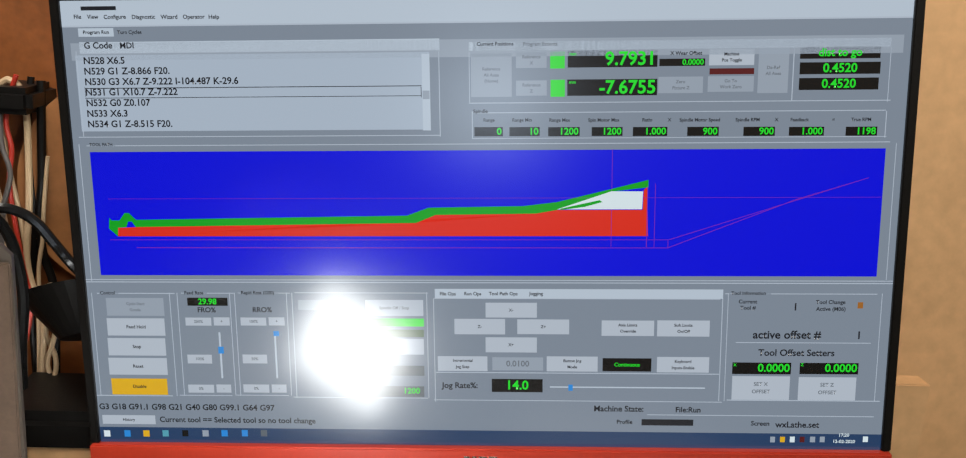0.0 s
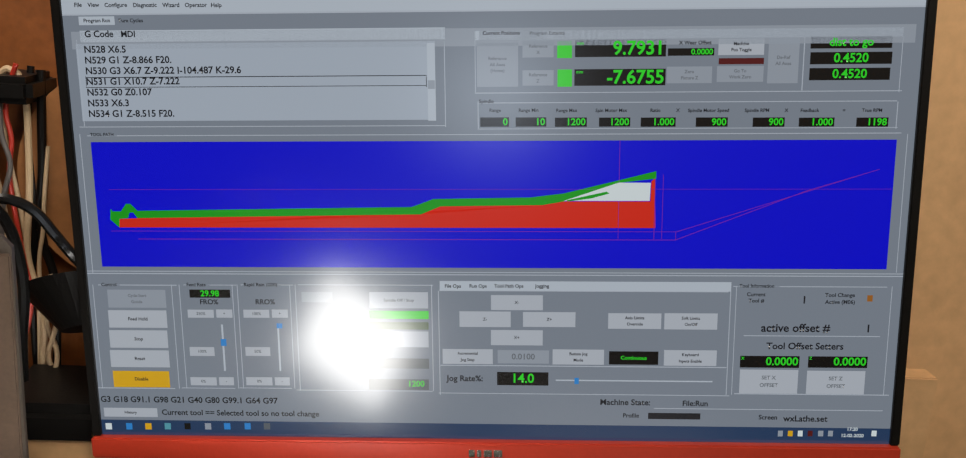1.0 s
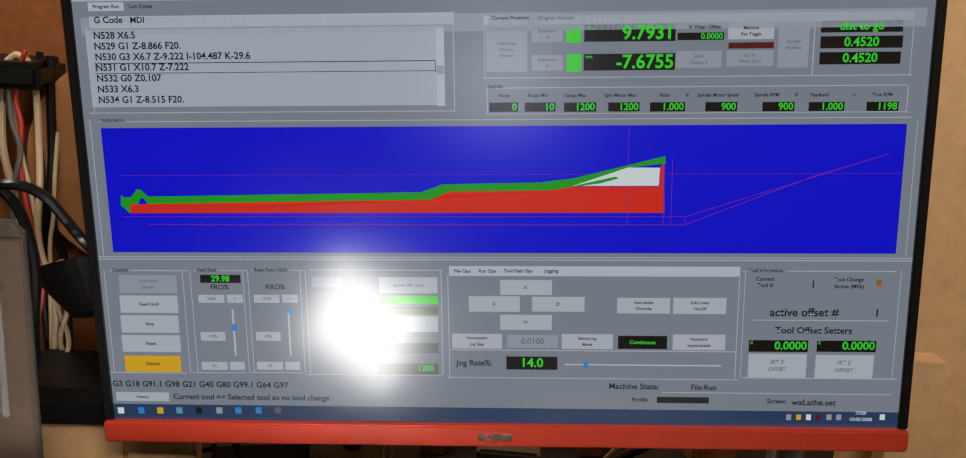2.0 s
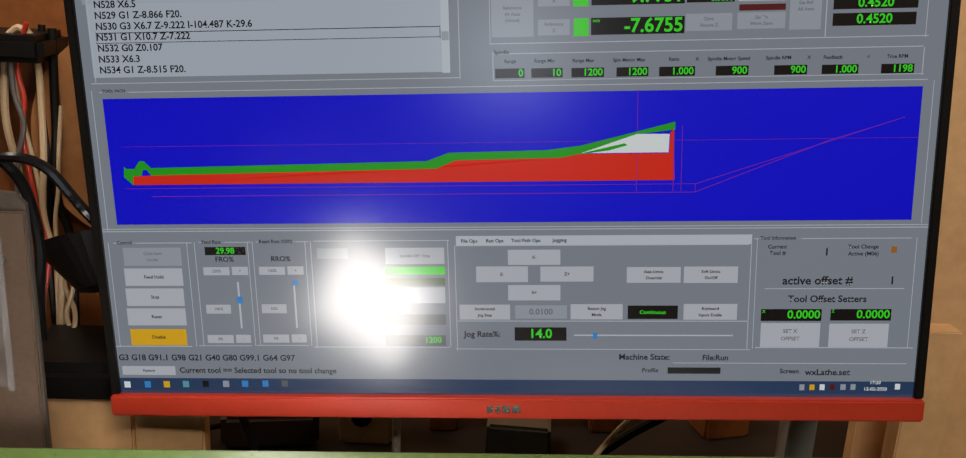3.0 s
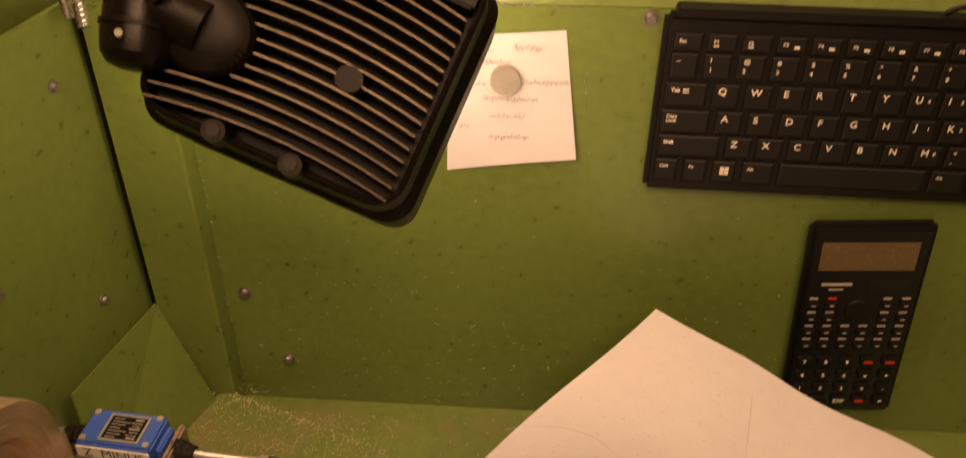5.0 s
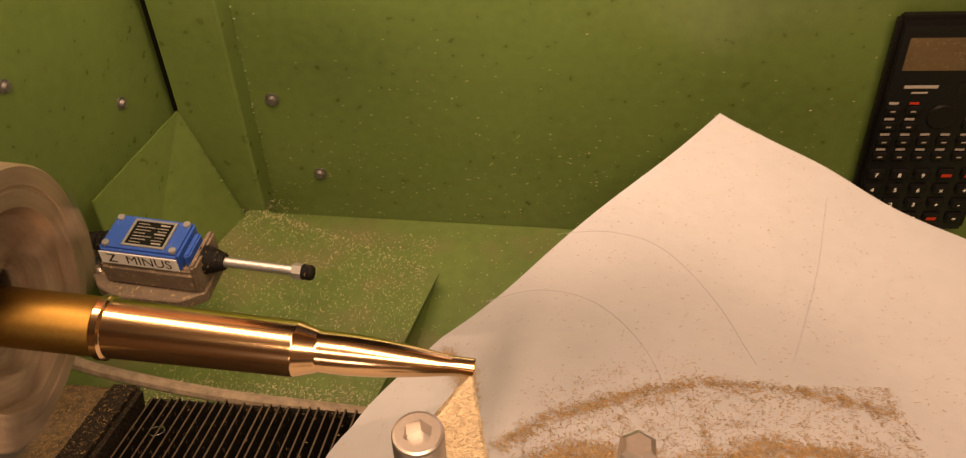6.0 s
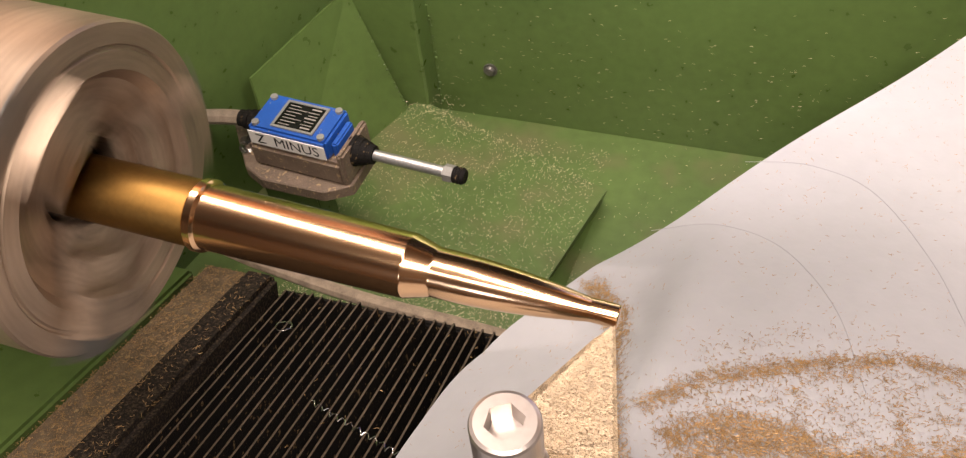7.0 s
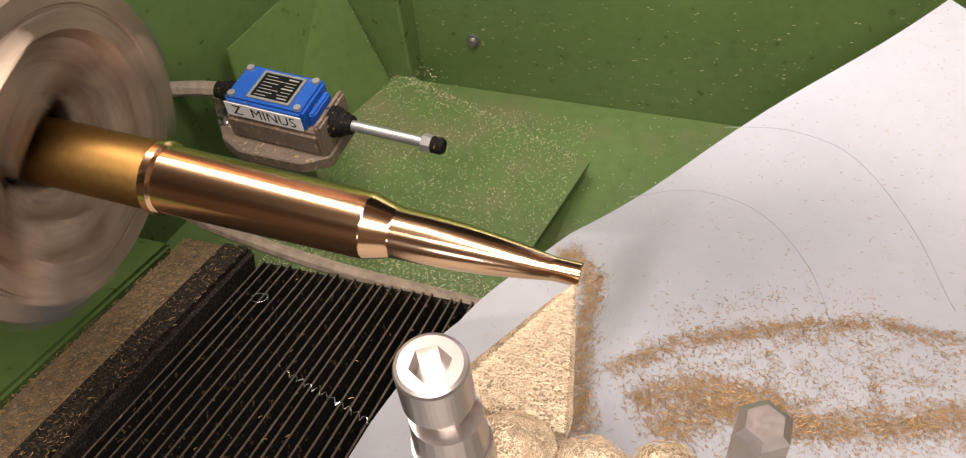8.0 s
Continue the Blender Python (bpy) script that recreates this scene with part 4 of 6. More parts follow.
    cord("cable", [(-0.345, 0.12, 1.225), (-0.329, 0.12, 1.212), (-0.320, 0.12, 1.198), (-0.315, 0.12, 1.178), (-0.313, 0.12, 1.152), (-0.316, 0.12, 1.119), (-0.319, 0.125, 1.085)], 0.0040, GLOSSBLACK, "thick black cable hanging beside the monitor")
    # dark holder and its rounded dish beside the monitor
    tagged(part("holder", box(-0.345, -0.262, 0.115, 0.20, 1.035, 1.068, 0.008), BLACK), "black plastic holder beside the monitor", "holder")
    d = bmesh.new()
    add_cyl(d, (-0.285, 0.16, 1.148), (-0.278, 0.145, 1.118), 0.045, 0.020, 32)
    tagged(part("dish", d, BLACK), "dark round dish under the wooden disc", "dish")
    d = bmesh.new()
    add_cyl(d, (-0.262, 0.215, 1.215), (-0.262, 0.244, 1.215), 0.088, seg=48)
    tagged(part("wooden_disc", d, DISCWOOD), "pale tan round wooden disc on the board", "disc")
    # grey upright and the bag hung on it
    up = prism([(-0.46, 0.72), (-0.2915, 0.72), (-0.2918, 1.036), (-0.2935, 1.204), (-0.300, 1.211), (-0.46, 1.225)], 0.004, pose(0, 0.055, 0))
    ur = empty("metal_upright", pose(0, 0, 0), "bare grey sheet metal upright with a brown edge strip", "upright")
    part("web", up, GREYSHEET, ur)
    part("edge_strip", box(-0.3245, -0.2935, 0.0515, 0.0545, 0.725, 1.200, 0.001), STRIP, ur, "brown painted edge strip")
    for z in (1.02, 1.17):
        part("screw", cyl((-0.309, 0.0514, z), (-0.309, 0.0495, z), 0.003, 0.0024, 14), STEELDARK, ur)
    bm = bmesh.new()
    nx, nz = 8, 24
    vs = [[bm.verts.new((-0.412 + 0.108 * i / nx - 0.004 * (1 - j / nz), 0.043 + 0.003 * math.sin(i * 1.9 + j * 0.7) + 0.003 * math.sin(j * 1.3), 1.087 + 0.19 * j / nz)) for i in range(nx + 1)] for j in range(nz + 1)]
    for j in range(nz):
        for i in range(nx):
            bm.faces.new((vs[j][i], vs[j][i + 1], vs[j + 1][i + 1], vs[j + 1][i]))
    bag = empty("plastic_bag", pose(0, 0, 0), "clear crinkled plastic bag hung on the grey upright", "bag")
    part("film", bm, FILM, bag, smooth=True)
    part("seam", box(-0.3082, -0.3045, 0.041, 0.0425, 1.086, 1.276), FILM, bag)
    # threaded rods by the lamp
    for k in range(2):
        b = bmesh.new()
        a0, a1 = Vector((-0.335 + 0.012 * k, -0.03 - 0.01 * k, 1.03)), Vector((-0.358 + 0.012 * k, 0.01, 1.115))
        add_cyl(b, a0, a1, 0.0028, seg=12)
        for j in range(34):
            p = a0.lerp(a1, j / 33)
            add_cyl(b, p, p + (a1 - a0).normalized() * 0.0012, 0.0036, seg=10)
        tagged(part("threaded_rod", b, STEEL), "bright threaded steel rod leaning on the enclosure", "rod", "threaded rods")


build_background()


# ---------------------------------------------------------------- things on the panel
def key_mesh(w, h, me={}):
    k = (round(w, 4), round(h, 4))
    if k not in me:
        bm = bmesh.new()
        a, t = 0.0004, 0.0019
        ring = []
        for y, s in ((-0.0092, a), (-0.0112, a + 0.0005), (-0.0118, t)):
            ring.append([bm.verts.new(p) for p in ((s, y, -h + s * 1.2), (w - s, y, -h + s * 1.2), (w - s, y, -s * 0.5), (s, y, -s * 0.5))])
        for p, q in zip(ring, ring[1:]):
            for i in range(4):
                bm.faces.new((p[i], p[(i + 1) % 4], q[(i + 1) % 4], q[i]))
        bm.faces.new(ring[-1])
        bmesh.ops.recalc_face_normals(bm, faces=bm.faces)
        me[k] = mesh_of(bm, "key", KEY)
    return me[k]


def build_keyboard():
    kb = empty("keyboard", pose(-0.0060, 0, 1.0350, 0, 0.6, 0), "compact black keyboard with white legends fixed to the green panel", "keyboard")
    W, H = 0.275, 0.1170
    part("case", box(0, W, -0.0095, -0.001, -H, 0, 0.003), BLACK, kb)
    part("rear_edge", box(0.006, W - 0.004, -0.013, -0.001, -0.001, 0.0042, 0.001), BLACK, kb)
    rows = []
    f = ["Esc", "F1", "F2", "F3", "F4", "F5", "F6", "F7", "F8", "F9", "F10", "Num", "Pause", "Del"]
    rows += [(0.0053 + 0.01905 * i, 0.0175, 0.0103, 0.0112, s, 0.0030) for i, s in enumerate(f)]
    rows += [(0.0053 + 0.01875 * i, 0.0166, 0.0224, 0.0166, s, 0.0036) for i, s in enumerate(["~", "! 1", "@ 2", "# 3", "$ 4", "% 5", "^ 6", "& 7", "* 8", "( 9", ") 0", "_ -", "+ ="])]
    rows.append((0.2490, 0.0205, 0.0224, 0.0166, "Backspace", 0.0030))
    rows.append((0.0045, 0.0252, 0.0410, 0.0162, "Tab", 0.0034))
    rows += [(0.0316 + 0.01852 * i, 0.0165, 0.0410, 0.0162, s, 0.0058 if s.isalpha() else 0.0036) for i, s in enumerate(list("QWERTYUIOP") + ["{ [", "} ]", "| \\"])]
    rows.append((0.0041, 0.0296, 0.0588, 0.0160, "Caps Lock", 0.0030))
    rows += [(0.0361 + 0.01852 * i, 0.0165, 0.0588, 0.0160, s, 0.0058 if s.isalpha() else 0.0036) for i, s in enumerate(list("ASDFGHJKL") + [": ;", "\" '"])]
    rows.append((0.2400, 0.0295, 0.0588, 0.0160, "Enter", 0.0036))
    rows.append((0.0045, 0.0376, 0.0757, 0.0155, "Shift", 0.0034))
    rows += [(0.0444 + 0.01850 * i, 0.0165, 0.0757, 0.0155, s, 0.0058 if s.isalpha() else 0.0036) for i, s in enumerate(list("ZXCVBNM") + ["< ,", "> .", "? /"])]
    rows.append((0.2300, 0.0200, 0.0757, 0.0155, "Shift", 0.0034))
    for x, w, s in ((0.0042, 0.0150, "Ctrl"), (0.0218, 0.0152, "Fn"), (0.0394, 0.0150, ""), (0.0569, 0.0200, "Alt"), (0.0790, 0.0880, " "), (0.1690, 0.0215, "Alt"), (0.1925, 0.0180, "Ctrl"), (0.2120, 0.0185, "Home"), (0.2320, 0.0165, "PgDn"), (0.2505, 0.0185, "End")):
        rows.append((x, w, 0.0925, 0.0165 if s not in ("Home", "PgDn", "End") else 0.0100, s, 0.0030))
    numpad = dict(zip("UIOPJKLM", "456*1230"))
    for x, w, z, h, s, size in rows:
        small = s in ("Home", "PgDn", "End")
        k = part("key", key_mesh(w, h), None, kb, m=pose(x, 0, -z - (0.0065 if small else 0)))

        def legend(word, at_x, at_z, big):
            me = text_mesh(word, big, "LEFT", 0.02)
            me.materials.clear()
            me.materials.append(KEYLEGEND)
            part("legend", me, None, k, m=pose(at_x, -0.0121, at_z))

        def mark(x0, x1, z0, z1):
            part("legend", box(x0, x1, -0.0122, -0.0119, z0, z1), KEYLEGEND, k)
        if s == "":
            b = bmesh.new()
            for i in range(4):
                add_box(b, 0.0050 + 0.0028 * (i % 2), 0.0074 + 0.0028 * (i % 2), -0.0122, -0.0119, -0.0062 - 0.0028 * (i // 2), -0.0038 - 0.0028 * (i // 2))
            part("legend", b, KEYLEGEND, k)
        elif s.strip():
            words = s.split(" ")
            step = 0.0030 if s == "Caps Lock" else 0.0058
            for i, wd in enumerate(words):
                legend(wd, 0.0036, (-0.0034 if small else -0.0045) - step * i + (0.0008 if len(words) > 1 else 0), size * 1.02)
        # second signs: number block, media signs and arrows
        if s in numpad:
            legend(numpad[s], 0.0105, -0.0050, 0.0034)
        elif s in ("F3", "F4", "F5", "F6", "F7", "F8", "F9"):
            mark(0.0098, 0.0128, -0.0068, -0.0052)
        elif s in ("F1", "F2"):
            mark(0.0038, 0.0068, -0.0072, -0.0064)
        elif s == "Tab":
            mark(0.0105, 0.0140, -0.0042, -0.0036)
            mark(0.0105, 0.0140, -0.0060, -0.0054)
        elif s in ("Backspace", "Enter"):
            mark(0.0036, 0.0086, -0.0082, -0.0074)
    # the lead
    part("lead", tube(smooth_line([(0.148, -0.006, 0.002), (0.156, -0.008, 0.009), (0.185, -0.012, 0.0135), (0.225, -0.010, 0.012), (0.26, -0.006, 0.006), (0.30, -0.004, -0.002), (0.33, -0.004, -0.02)]), 0.0016), BLACK, kb, smooth=True)


def build_calculator():
    ca = empty("calculator", pose(0.1455, 0, 0.8140, 0, -3.5, 0) @ Matrix.Scale(1.025, 4), "black scientific calculator fixed to the green panel", "calculator")
    part("case", box(-0.038, 0.038, -0.010, -0.001, -0.0825, 0.0825, 0.0028), BLACK, ca)
    part("faceplate", box(-0.0345, 0.0345, -0.0108, -0.0098, -0.079, 0.078, 0.0004), GLOSSBLACK, ca)
    part("display_window", box(-0.0300, 0.0290, -0.0113, -0.0107, 0.0480, 0.0700, 0.0002), LCD, ca, "dull grey brown unlit display")
    part("solar_cell", box(0.0040, 0.0280, -0.0112, -0.0107, 0.0310, 0.0395, 0.0002), DARKCELL, ca, "small dark solar cell")
    part("maker_mark", box(-0.0260, -0.0070, -0.0111, -0.0107, 0.0355, 0.0375), GREYLEGEND, ca, "pale maker mark bar")
    part("maker_mark", box(-0.0210, -0.0120, -0.0111, -0.0107, 0.0318, 0.0328), GREYLEGEND, ca, "pale maker mark bar")
    for r in range(4):
        for c in range(6):
            if c in (2, 3) and r < 2:
                continue
            x, z = -0.0290 + 0.0116 * c, 0.0200 - 0.0118 * r
            k = part("button", box(-0.0040, 0.0040, -0.0128, -0.0106, -0.0030, 0.0030, 0.0007), KEY, ca, m=pose(x, 0, z))
            part("legend", box(-0.0028, 0.0026, -0.0002, 0.0, -0.0007, 0.0009), REDWIRE if (r == 0 and c == 1) else GREYLEGEND, k, m=pose(0, -0.0109, 0.0046))
            part("legend", box(-0.0014, 0.0014, -0.0002, 0.0, -0.0004, 0.0004), GREYLEGEND, k, m=pose(0, -0.0129, 0.0))
    dp = bmesh.new()
    add_cyl(dp, (0, -0.0106, 0.0150), (0, -0.0124, 0.0150), 0.0085, 0.008, 24)
    part("direction_pad", dp, KEY, ca)
    labels = ("7", "8", "9", "", "", "4", "5", "6", "x", "+", "1", "2", "3", "+", "-", "0", ".", "EXP", "", "=")
    for i, s in enumerate(labels):
        x, z = -0.0280 + 0.0140 * (i % 5), -0.0300 - 0.0125 * (i // 5)
        k = part("button", box(-0.0050, 0.0050, -0.0134, -0.0106, -0.0038, 0.0038, 0.0009), KEY, ca, m=pose(x, 0, z))
        if s:
            me = text_mesh(s, 0.0044)
            me.materials.clear()
            me.materials.append(LEGEND)
            part("legend", me, None, k, m=pose(0, -0.0136, 0))
        else:
            part("legend", box(-0.003, 0.003, -0.0136, -0.0134, -0.0011, 0.0011), REDWIRE, k)


def build_note():
    no = empty("paper_note", pose(0, 0, 0), "white paper note with pencil figures held by a magnet", "note")
    cs = [Vector((-0.1275, -0.0022, 1.0147)), Vector((-0.0600, -0.0012, 1.0195)), Vector((-0.0495, -0.0045, 0.9355)), Vector((-0.1300, -0.0040, 0.9227))]
    bm = bmesh.new()
    n = 10
    g = [[bm.verts.new(cs[0].lerp(cs[1], i / n).lerp(cs[3].lerp(cs[2], i / n), j / n) + Vector((0, -0.0012 * math.sin(3 * i / n + 4 * j / n), 0))) for i in range(n + 1)] for j in range(n + 1)]
    for j in range(n):
        for i in range(n):
            bm.faces.new((g[j][i], g[j + 1][i], g[j + 1][i + 1], g[j][i + 1]))
    bmesh.ops.recalc_face_normals(bm, faces=bm.faces)
    ob = part("sheet", bm, PAPER, no, smooth=True)
    # pencil strokes: unreadable, so plain thin bars
    for j, (x0, x1) in enumerate(((-0.118, -0.101), (-0.090, -0.072), (-0.113, -0.090), (-0.118, -0.104), (-0.083, -0.056), (-0.108, -0.074), (-0.104, -0.082), (-0.104, -0.078), (-0.122, -0.116))):
        z = (1.0085, 1.0105, 1.001, 0.9865, 0.9885, 0.977, 0.965, 0.951, 0.958)[j]
        pts, x, k = [], x0, 0
        while x < x1:
            tall = 0.0026 if random.random() < 0.25 else 0.0011
            pts.append((x + random.uniform(-0.0006, 0.0006), -0.0074, z + (tall if k % 2 else -tall) * random.uniform(0.6, 1.0)))
            x += random.uniform(0.0005, 0.0011)
            k += 1
        b = tube(smooth_line(pts, 4), 0.00016, 4)
        part("pencil_mark", b, PENCIL, no)
    m = bmesh.new()
    add_cyl(m, (-0.0941, -0.0032, 0.9890), (-0.0941, -0.0085, 0.9890), 0.0088, seg=36)
    mg = part("round_magnet", m, ZINC)
    tagged(mg, "dull grey disc magnet holding the paper note", "magnet")


LC, LN = Vector((-0.1482, -0.2262, 1.1040)), Vector((-0.1201, 0.7906, -0.6005))
LU, LR = Vector((-0.0902, 0.5930, 0.8001)), Vector((0.9887, 0.1503, 0.0000))


def rounded(w, h, r, n=6):
    pts = []
    for cx, cz, a0 in ((w / 2 - r, h / 2 - r, 0), (-w / 2 + r, h / 2 - r, 90), (-w / 2 + r, -h / 2 + r, 180), (w / 2 - r, -h / 2 + r, 270)):
        for k in range(n + 1):
            a = radians(a0 + 90 * k / n)
            pts.append((cx + r * math.cos(a), cz + r * math.sin(a)))
    return pts


def loft(sections, tilt=9.0):
    """Joins outlines of equal length, each (y, points in x, z); those past y = tilt lean back towards the top."""
    bm = bmesh.new()
    rings = [[bm.verts.new((x, y - (0.50 * (0.894 * z - 0.448 * x) if y > tilt else 0), z)) for x, z in pts] for y, pts in sections]
    for a, b in zip(rings, rings[1:]):
        for k in range(len(a)):
            bm.faces.new((a[k], a[(k + 1) % len(a)], b[(k + 1) % len(a)], b[k]))
    bm.faces.new(rings[0])
    bm.faces.new(rings[-1])
    bmesh.ops.recalc_face_normals(bm, faces=bm.faces)
    return bm


def build_floodlight():
    a = radians(-26.6)
    right = LR * math.cos(a) + LU * math.sin(a)
    up = -LR * math.sin(a) + LU * math.cos(a)
    m = Matrix((right, LN, up)).transposed().to_4x4()
    m.translation = LC + LR * -0.0002 + LU * 0.0150
    m = m @ Matrix.Translation((0.0031, 0, -0.0030)) @ Matrix.Diagonal((0.955, 0.955, 0.90, 1))
    fl = empty("floodlight", m, "black finned work floodlight on a bent brass coloured arm", "lamp")
    part("body", loft([(0.011, rounded(0.094, 0.090, 0.010)), (0.022, rounded(0.100, 0.096, 0.012)), (0.026, rounded(0.108, 0.104, 0.012)), (0.072, rounded(0.110, 0.106, 0.012)), (0.076, rounded(0.106, 0.102, 0.010))], tilt=0.05), DULLBLACK, fl)
    rim = bmesh.new()
    loops = [[rim.verts.new((x, y, z)) for x, z in rounded(w, h, r)] for y, w, h, r in ((0.014, 0.0925, 0.0905, 0.009), (0.0, 0.0935, 0.0915, 0.010), (-0.001, 0.0955, 0.0935, 0.011), (0.0, 0.098, 0.096, 0.012), (0.016, 0.101, 0.099, 0.013))]
    for p, q in zip(loops, loops[1:]):
        for i in range(len(p)):
            rim.faces.new((p[i], p[(i + 1) % len(p)], q[(i + 1) % len(p)], q[i]))
    bmesh.ops.recalc_face_normals(rim, faces=rim.faces)
    part("rim", rim, DULLBLACK, fl)
    part("flat_band", box(-0.0455, 0.0455, -0.0012, 0.012, 0.0340, 0.0452, 0.001), DULLBLACK, fl)
    for k in range(15):
        z = -0.042 + 0.0052 * k
        pts = [(-0.045 + 0.090 * j / 12, -0.0015, z + 0.0045 * (1 - (2 * j / 12 - 1) ** 2) - 0.002) for j in range(13)]
        bm = bmesh.new()
        rows = []
        for x, y, zz in pts:
            rows.append([bm.verts.new(p) for p in ((x, 0.012, zz - 0.0008), (x, -0.0030, zz - 0.00028), (x, -0.0030, zz + 0.00028), (x, 0.012, zz + 0.0008))])
        for p, q in zip(rows, rows[1:]):
            for i in range(3):
                bm.faces.new((p[i], p[i + 1], q[i + 1], q[i]))
        bm.faces.new(rows[0])
        bm.faces.new(rows[-1])
        bmesh.ops.recalc_face_normals(bm, faces=bm.faces)
        # front tip faces take the painted highlight, the sides stay black
        for f in bm.faces:
            f.material_index = 1 if f.normal.y < -0.9 else 0
        part("fin", bm, [FIN, FINGLINT], fl)

    def loc(x, z):
        v = LC + LR * x + LU * z - m.translation
        return v.dot(right) / 1.0, v.dot(up) / 1.0
    for x, z in ((-0.0086, 0.0437), (0.0216, 0.0294), (-0.0097, -0.035), (-0.0346, -0.0225)):
        x, z = loc(x, z)
        b = bmesh.new()
        add_cyl(b, (x, 0.004, z), (x, -0.0085, z), 0.0048, 0.0042, 16)
        if z > 0:
            add_cyl(b, (x, -0.0030, z), (x, 0.0005, z + 0.012), 0.0040, 0.0048, 16)
        s = part("screw_boss", b, DULLBLACK, fl)
        b = bmesh.new()
        add_cyl(b, (x, -0.0084, z), (x, -0.0092, z), 0.0026, seg=6)
        part("screw", b, BLACK, s)
    x, z = loc(0.012, -0.004)
    b = bmesh.new()
    add_cyl(b, (x, 0.004, z), (x, -0.0036, z), 0.0055, 0.005, 18)
    part("centre_boss", b, DULLBLACK, fl)
    part("lens", loft([(0.0762, rounded(0.100, 0.096, 0.010)), (0.0775, rounded(0.100, 0.096, 0.010))], tilt=0.05), LED, fl, "bright white lit lens")
    # swivel joint and bent arm
    part("bracket", box(-0.062, -0.044, -0.006, 0.006, -0.004, 0.012, 0.003), DULLBLACK, fl)
    sw = part("swivel", tube([(-0.0335, y, -0.0140) for y in (0.006, -0.004, -0.0065, -0.0085, -0.0095)], [0.0170, 0.0165, 0.0150, 0.0110, 0.0050], 40), DULLBLACK, fl, smooth=True)
    part("pivot", cyl((-0.066, -0.006, -0.013), (-0.034, -0.005, -0.014), 0.0090, 0.0100, 28), DULLBLACK, sw, smooth=True)
    for k in range(6):
        c = -0.1 - 0.16 * k
        j = cyl((-0.0335 + 0.0125 * math.cos(c), -0.0080, -0.014 + 0.0125 * math.sin(c)), (-0.0335 + 0.0155 * math.cos(c), -0.0070, -0.014 + 0.0155 * math.sin(c)), 0.0005, 0.0004, 6)
        part("clamp_tooth", j, FIN, sw)
    # upright barrel, local z along it: rounded foot, open cup and a knurled bolt in the cup
    bb = part("joint_barrel", tube([(0, 0, -0.037), (0, 0, -0.0355), (0, 0, -0.032), (0, 0, -0.026), (0, 0, 0.012), (0, 0, 0.013), (0, 0, 0.023), (0, 0, 0.0232), (0, 0, 0.014)], [0.006, 0.0095, 0.0118, 0.0125, 0.0115, 0.0128, 0.0135, 0.0110, 0.0100], 32), LAMPBLACK, fl, m=pose(-0.061, -0.004, -0.002, 0, -17, 0), smooth=True)
    for z in (-0.022, 0.004):
        part("band", tube([(0, 0, z - 0.0012), (0, 0, z - 0.0008), (0, 0, z + 0.0008), (0, 0, z + 0.0012)], [0.0118, 0.0132, 0.0132, 0.0118], 32), DULLBLACK, bb, smooth=True)
    part("cheek", box(-0.0150, -0.0115, -0.010, 0.008, 0.006, 0.030, 0.002), LAMPBLACK, bb)
    part("clamp_bolt", tube([(0, 0, 0.014 + 0.0011 * i) for i in range(14)], [0.0056 + 0.0007 * (i % 2) for i in range(14)], 20), DULLBLACK, bb)
    part("bolt_head", cyl((0, 0, 0.028), (0, 0, 0.0325), 0.0070, 0.0062, 6), LAMPBLACK, bb)
    part("rivet", cyl((-0.002, -0.0122, -0.027), (-0.002, -0.0140, -0.027), 0.0014, seg=12), STEELDARK, bb)
    inv = m.inverted()
    pts = [inv @ Vector(p) for p in ((-0.1925, -0.232, 1.132), (-0.206, -0.235, 1.155), (-0.219, -0.240, 1.178), (-0.235, -0.235, 1.195), (-0.265, -0.20, 1.19), (-0.30, -0.12, 1.15), (-0.37, -0.04, 1.05), (-0.40, -0.03, 0.96))]
    part("arm", tube(smooth_line(pts), 0.0036, 12), ARM, fl, "bent brass toned steel arm", smooth=True)


build_keyboard()
build_calculator()
build_note()
build_floodlight()

# ---------------------------------------------------------------- the lathe
AXIS = (-0.2480, -0.3133, 0.9625)
TILT = (2.25, -1.42)


